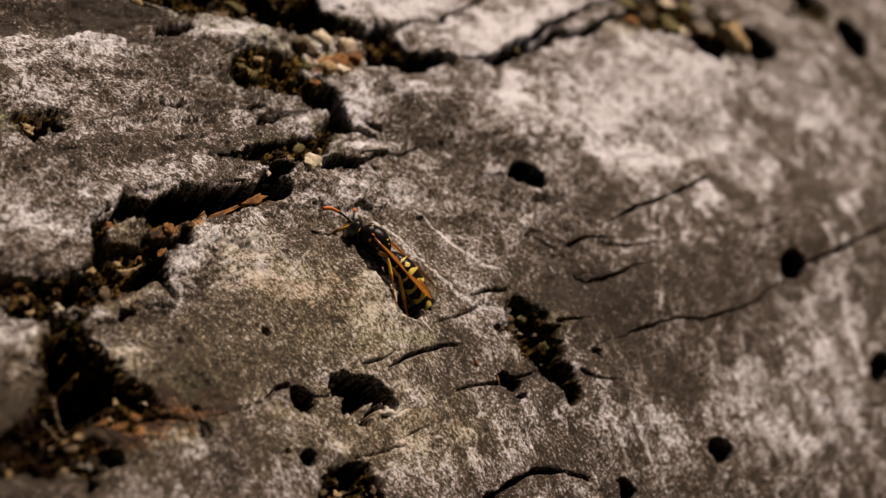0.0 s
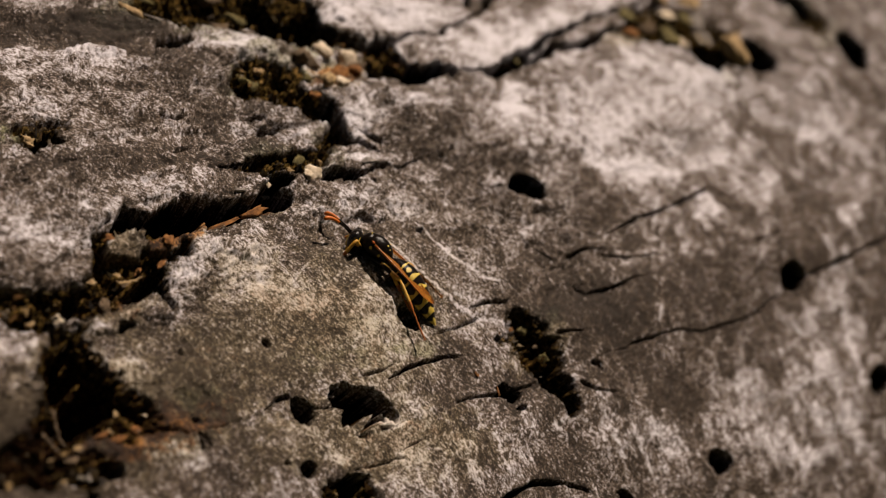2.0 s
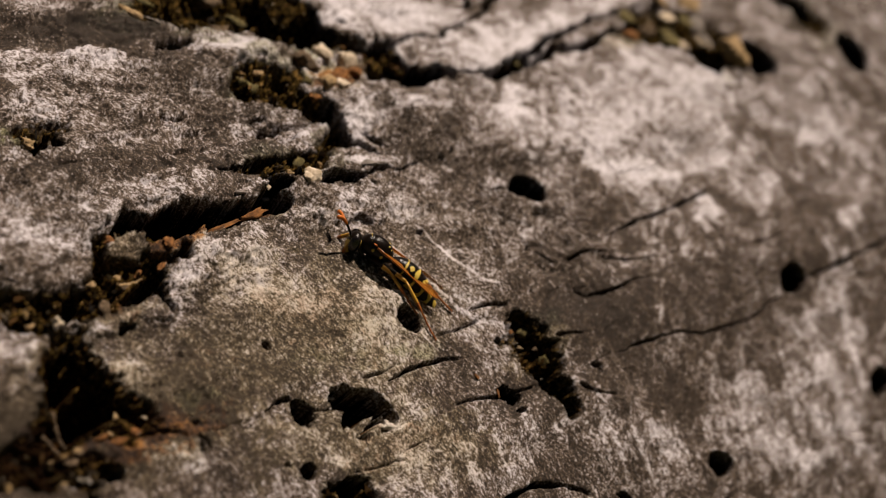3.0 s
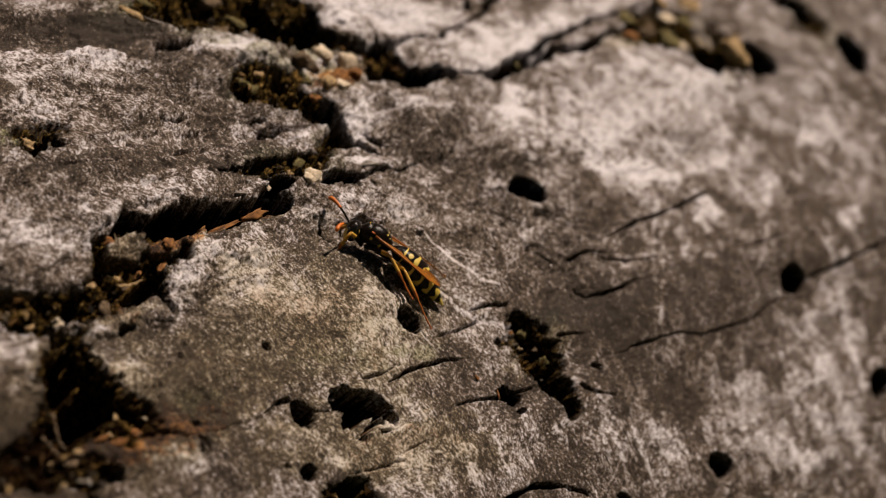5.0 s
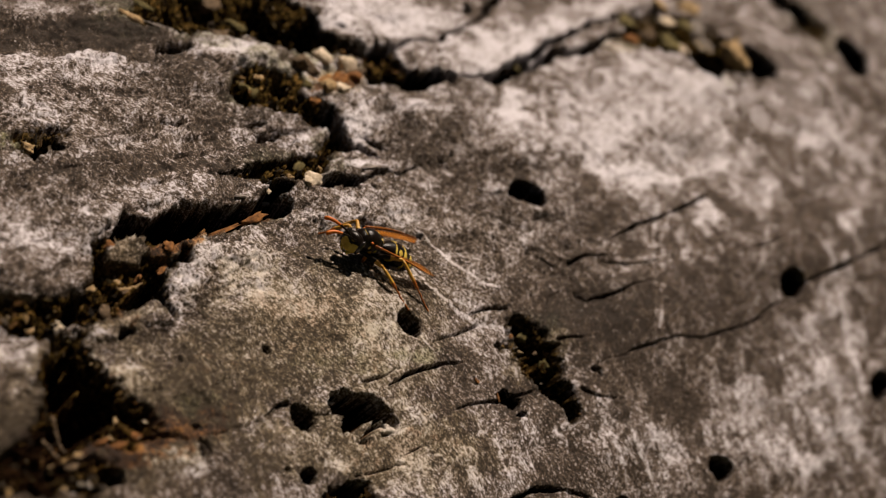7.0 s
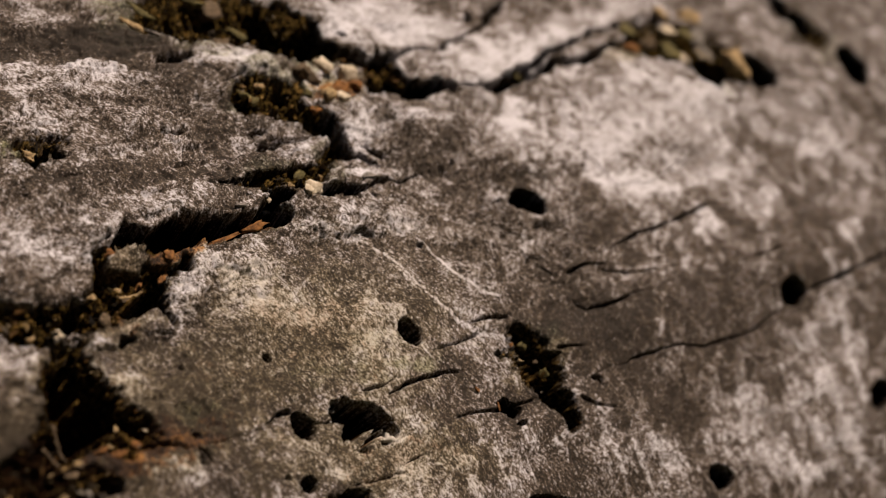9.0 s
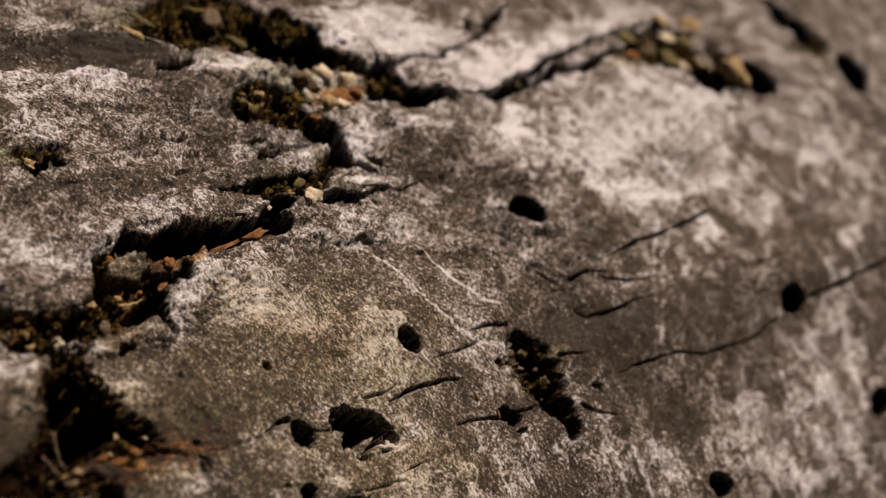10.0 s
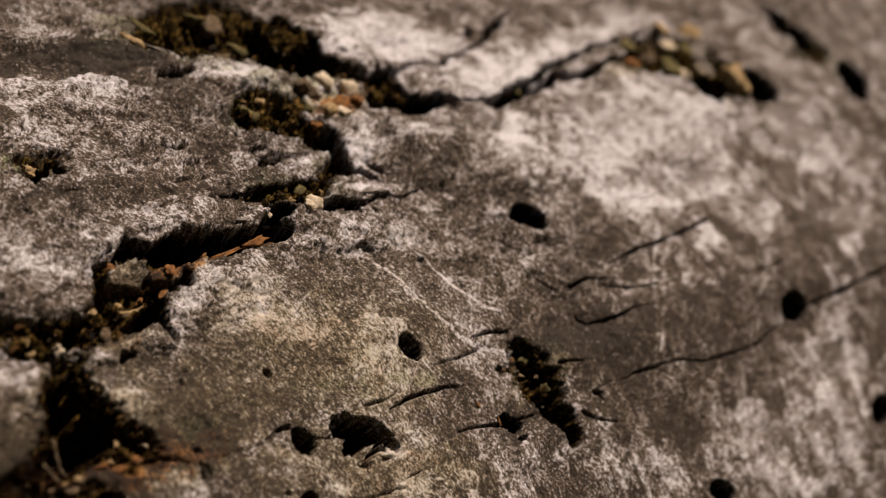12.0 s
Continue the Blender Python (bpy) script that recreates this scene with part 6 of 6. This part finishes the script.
def wing_rest(side, droop, yaw):
    """The folded wing lies along the abdomen wherever that points."""
    root = Vector((0.2, 1.35 * side, 3.35)) * MM
    d = abdomen_pose(droop, yaw) @ (Vector((-7.4, 1.45, 0.55) if side > 0 else (-6.0, -1.5, 0.9)) * MM) - root
    flat = math.hypot(d.x, d.y)
    return Matrix.Translation(root) @ pose(0, 0, 0, -52 * side, math.degrees(math.atan2(d.z, flat)), math.degrees(math.atan2(-d.y, -d.x)))


def wing_pose(side, spread, lift=0.0, tilt=0.0):
    """spread: degrees out from the folded wing; the root sits beside the thorax."""
    return Matrix.Translation(Vector((0.2, 1.35 * side, 3.35)) * MM) @ pose(0, 0, 0, tilt * side, lift, -side * spread)


def motions():
    # it takes off between 7.2 and 7.3 s and comes down on the ground beside the log
    flight = [(7.3, (-0.020, -0.006, 0.012)), (7.4, (-0.055, -0.014, 0.030)), (7.6, (-0.19, -0.03, 0.06)), (8.0, (-0.60, -0.05, 0.02))]
    rows = [
        (0.0, perch(-13.34, 0.66, 109, -0.40, -0.0, 20)), (0.3, perch(-13.32, 0.78, 109, -0.40, -0.0, 20)), (0.6, perch(-13.29, 0.81, 111, -0.40, -0.0, 20)), (0.9, perch(-13.12, 0.89, 111, -0.40, -0.0, 20)),
        (1.2, perch(-13.07, 0.74, 110, -0.40, -0.9, 20)), (1.5, perch(-13.01, 0.81, 109, -0.40, -3.2, 20)), (1.8, perch(-12.94, 0.89, 108, -0.40, -4.8, 20)), (2.1, perch(-12.77, 1.16, 109, -0.30, -6.1, 20)),
        (2.5, perch(-12.67, 1.36, 120, -0.20, -1.0, 20)), (2.9, perch(-12.91, 1.15, 123, -0.14, -0.0, 20)), (3.2, perch(-13.02, 1.13, 125, -0.04, -0.0, 20)), (4.8, perch(-12.31, 2.21, 119, 0.29, -3.9, 20)),
        (5.0, perch(-12.22, 2.40, 119, 0.19, -3.4, 20)), (5.2, perch(-12.36, 2.20, 121, 0.12, -1.5, 20)), (5.4, perch(-13.46, 1.55, 120, -0.03, 1.8, 18)), (5.6, perch(-13.09, 1.10, 126, -0.14, 4.7, 16)),
        (5.8, perch(-13.16, 0.91, 133, -0.20, 6.6, 14)), (6.0, perch(-12.92, 0.88, 142, -0.20, 7.7, 12)), (6.3, perch(-13.36, 0.53, 159, -0.20, 8.3, 10)), (6.5, perch(-13.63, 0.73, 163, -0.14, 9.5, 9)),
        (6.7, perch(-13.50, 0.72, 161, -0.08, 11.4, 9)), (6.9, perch(-13.35, 2.03, 157, 0.20, 12.8, 9)), (7.0, perch(-13.52, 2.52, 156, 0.35, 13.0, 8)), (7.1, perch(-13.80, 3.30, 155, 0.60, 13.0, 8)),
        (7.2, perch(-14.05, 4.05, 154, 0.95, 12.9, 8)),
    ]
    last = rows[-1][1]
    rows += [(t, Matrix.Translation(d) @ last) for t, d in flight]
    rows += [(t, pose(-0.95, -0.08, 0.0, 0, 0, 150)) for t in (8.5, 12.0)]
    walk(wasp, rows)
    walk(head, [
        (0.0, head_pose(0, 5)), (0.3, head_pose(0, 5)), (0.6, head_pose(0, 8)), (0.9, head_pose(8, 12)),
        (1.2, head_pose(10, 14)), (1.5, head_pose(10, 12)), (1.8, head_pose(8, 10)), (2.1, head_pose(6, 10)),
        (2.5, head_pose(6, 12)), (2.9, head_pose(4, 10)), (3.2, head_pose(2, 8)), (4.8, head_pose(5, 5)),
        (5.0, head_pose(6, 8)), (5.2, head_pose(8, 10)), (5.4, head_pose(15, 12)), (5.6, head_pose(36, 8)),
        (5.8, head_pose(46, 0)), (6.0, head_pose(52, -4)), (6.3, head_pose(46, -4)), (6.5, head_pose(44, -4)),
        (6.7, head_pose(42, -4)), (6.9, head_pose(40, -6)), (7.0, head_pose(39, -8)), (7.1, head_pose(38, -8)),
        (7.2, head_pose(37, -8)),
        (12.0, head_pose(10, 5)),
    ])
    bends = [
        (0.0, 2, 3), (0.3, 1, 2), (0.6, 2, 1), (0.9, 3, 2),
        (1.2, 4, 2), (1.5, 5, -2), (1.8, 4, -2), (2.1, 6, -0),
        (2.5, 8, 5), (2.9, 6, 5), (3.2, 4, 2), (4.8, 1, 4),
        (5.0, 2, 1), (5.2, 4, 1), (5.4, 5, 5), (5.6, 5, 6),
        (5.8, 5, 4), (6.0, 5, 0), (6.3, 6, -5), (6.5, 5, -4),
        (6.7, 4, -1), (6.9, 3, 2), (7.0, 3, 3), (7.1, 4, 4),
        (7.2, 4, 5),
        (12.0, 10, 0)]
    walk(abdomen, [(t, abdomen_pose(droop, yaw)) for t, droop, yaw in bends])
    walk(antennae[0], [(t, antenna_pose(1, yaw, up)) for t, yaw, up in (
        (0.0, 17, 0), (0.6, 26, 15), (0.9, 50, 21), (1.2, 11, 27), (1.5, 2, 6), (2.1, 20, 18), (2.5, 17, 24), (3.0, 23, 39), (4.8, 59, 0), (5.3, 44, 12), (5.6, -28, 0), (6.0, -76, -9), (6.5, -88, -3), (6.8, -80, -12), (7.0, -62, -15), (7.2, -55, -15),
        (12.0, 15, 20))])
    walk(antennae[1], [(t, antenna_pose(-1, yaw, up)) for t, yaw, up in (
        (0.0, -73, 3), (0.6, -64, 15), (0.9, -40, 18), (1.2, -22, 21), (1.5, 2, 6), (2.1, -13, 9), (2.5, -37, 9), (3.0, -55, 15), (4.8, -22, 18), (5.3, -31, 30), (5.6, -4, 18), (6.0, -50, 12), (6.5, -68, 51), (6.8, -38, 42), (7.0, -62, 0), (7.2, -66, -3),
        (12.0, -35, 30))])
    for wing, s in zip(wings, (1, -1)):
        rest = [(t, wing_rest(s, droop, yaw)) for t, droop, yaw in bends if t < 6.95]
        beat = [(7.0, 10, 2, -25)] + (
            [(7.1, 10, 14, -5), (7.2, 8, 20, 10)] if s > 0 else [(7.1, 42, 26, -5), (7.2, 66, 40, 0)])
        beat += [(7.2 + 0.1 * k, 76, 45 if k % 2 else -25, 0) for k in range(1, 12)] + [(8.6, 6, -4, -58), (12.0, 6, -4, -58)]
        walk(wing, rest + [(t, wing_pose(s, spread, lift, tilt)) for t, spread, lift, tilt in beat])
    key_leg("front", 1, [
        (0.0, 9, 26, 94), (0.3, 8, 26, 96), (0.6, 2, 26, 96), (0.9, 11, 26, 109),
        (1.2, 20, 26, 112), (1.5, 36, 26, 115), (1.8, 47, 26, 115), (2.1, 60, 26, 115),
        (2.5, 54, 22, 116), (2.9, 17, 26, 121), (3.2, -6, 26, 121), (4.8, 22, 13, 105),
        (5.0, 39, 12, 105), (5.2, 36, 12, 107), (5.4, 43, 16, 124), (5.6, 118, 44, 149),
        (5.8, 140, 48, 149), (6.0, 127, 48, 144), (6.3, 148, 48, 148), (6.5, 147, 48, 138),
        (6.7, 174, 48, 139), (6.9, 161, 45, 134), (7.0, 165, 41, 129), (7.1, 171, 38, 123),
        (7.2, 180, 37, 120),
        (8.0, 30, 0, 100), (8.5, 50, 20, 80), (12.0, 50, 20, 80)])
    key_leg("front", -1, [
        (0.0, -35, 16, 77), (0.3, -35, 16, 77), (0.6, -35, 16, 77), (0.9, -35, 16, 77),
        (1.2, -35, 16, 77), (1.5, -35, 16, 77), (1.8, -35, 16, 77), (2.1, -35, 16, 77),
        (2.5, -35, 16, 77), (2.9, -35, 16, 77), (3.2, -36, 16, 77), (4.8, -38, 16, 78),
        (5.0, -38, 16, 78), (5.2, -38, 16, 78), (5.4, -39, 16, 78), (5.6, -40, 38, 98),
        (5.8, -40, 38, 98), (6.0, -41, 38, 98), (6.3, -42, 38, 101), (6.5, -42, 38, 102),
        (6.7, -42, 38, 104), (6.9, -43, 36, 104), (7.0, -43, 34, 103), (7.1, -43, 32, 102),
        (7.2, -44, 30, 100),
        (8.0, -30, 0, 100), (8.5, -50, 20, 80), (12.0, -50, 20, 80)])
    key_leg("middle", 1, [
        (0.0, 160, 17, 58), (0.3, 161, 17, 57), (0.6, 159, 18, 60), (0.9, 159, 17, 59),
        (1.2, 161, 19, 61), (1.5, 164, 15, 58), (1.8, 172, 11, 50), (2.1, 176, -4, 28),
        (2.5, 167, 4, 38), (2.9, 165, -5, 23), (3.2, 163, -6, 22), (4.8, 160, 6, 36),
        (5.0, 158, 8, 40), (5.2, 158, 8, 40), (5.4, 160, 6, 34), (5.6, 160, 4, 26),
        (5.8, 159, 4, 22), (6.0, 147, 3, 22), (6.3, 134, 2, 22), (6.5, 133, 3, 22),
        (6.7, 135, 5, 22), (6.9, 130, 3, 22), (7.0, 129, 0, 23), (7.1, 131, -1, 23),
        (7.2, 132, 7, 37),
        (8.0, 120, -10, 70), (8.5, 100, 25, 75), (12.0, 100, 25, 75)])
    key_leg("middle", -1, [
        (0.0, -85, 16, 67), (0.3, -85, 16, 67), (0.6, -85, 16, 67), (0.9, -85, 16, 67),
        (1.2, -85, 16, 67), (1.5, -85, 16, 67), (1.8, -85, 16, 67), (2.1, -85, 16, 67),
        (2.5, -85, 16, 67), (2.9, -85, 16, 67), (3.2, -85, 16, 67), (4.8, -85, 16, 74),
        (5.0, -85, 16, 75), (5.2, -86, 16, 75), (5.4, -86, 16, 75), (5.6, -87, 16, 75),
        (5.8, -87, 16, 75), (6.0, -88, 16, 75), (6.3, -88, 16, 75), (6.5, -89, 16, 75),
        (6.7, -89, 16, 79), (6.9, -90, 16, 83), (7.0, -91, 16, 84), (7.1, -91, 16, 86),
        (7.2, -92, 16, 87),
        (8.0, -120, -10, 70), (8.5, -100, 25, 75), (12.0, -100, 25, 75)])
    key_leg("hind", 1, [
        (0.0, 170, -5, 38), (0.3, 160, -7, 22), (0.6, 160, -7, 22), (0.9, 160, -7, 22),
        (1.2, 165, -1, 33), (1.5, 165, 1, 36), (1.8, 160, -1, 32), (2.1, 158, -3, 28),
        (2.5, 160, -3, 30), (2.9, 160, -3, 30), (3.2, 162, -5, 28), (4.8, 160, -5, 30),
        (5.0, 158, -3, 32), (5.2, 158, -3, 32), (5.4, 158, -1, 34), (5.6, 156, 3, 38),
        (5.8, 152, 7, 42), (6.0, 146, 11, 46), (6.3, 139, 34, 72), (6.5, 140, 34, 71),
        (6.7, 140, 34, 70), (6.9, 139, 30, 62), (7.0, 139, 27, 58), (7.1, 142, 31, 63),
        (7.2, 144, 34, 69),
        (8.0, 160, -20, 40), (8.5, 140, 25, 60), (12.0, 140, 25, 60)])
    key_leg("hind", -1, [
        (0.0, -155, 14, 70), (0.3, -155, 14, 68), (0.6, -155, 14, 67), (0.9, -156, 14, 66),
        (1.2, -156, 14, 64), (1.5, -156, 14, 63), (1.8, -156, 14, 62), (2.1, -158, 14, 49),
        (2.5, -175, 14, 39), (2.9, -177, 14, 38), (3.2, -179, 10, 34), (4.8, -158, 14, 64),
        (5.0, -154, 14, 68), (5.2, -152, 14, 68), (5.4, -151, 14, 67), (5.6, -150, 14, 67),
        (5.8, -148, 14, 66), (6.0, -147, 14, 65), (6.3, -145, 14, 64), (6.5, -143, 14, 64),
        (6.7, -144, 14, 67), (6.9, -145, 14, 70), (7.0, -145, 14, 71), (7.1, -146, 14, 72),
        (7.2, -146, 14, 74),
        (8.0, -160, -20, 40), (8.5, -140, 25, 60), (12.0, -140, 25, 60)])


motions()
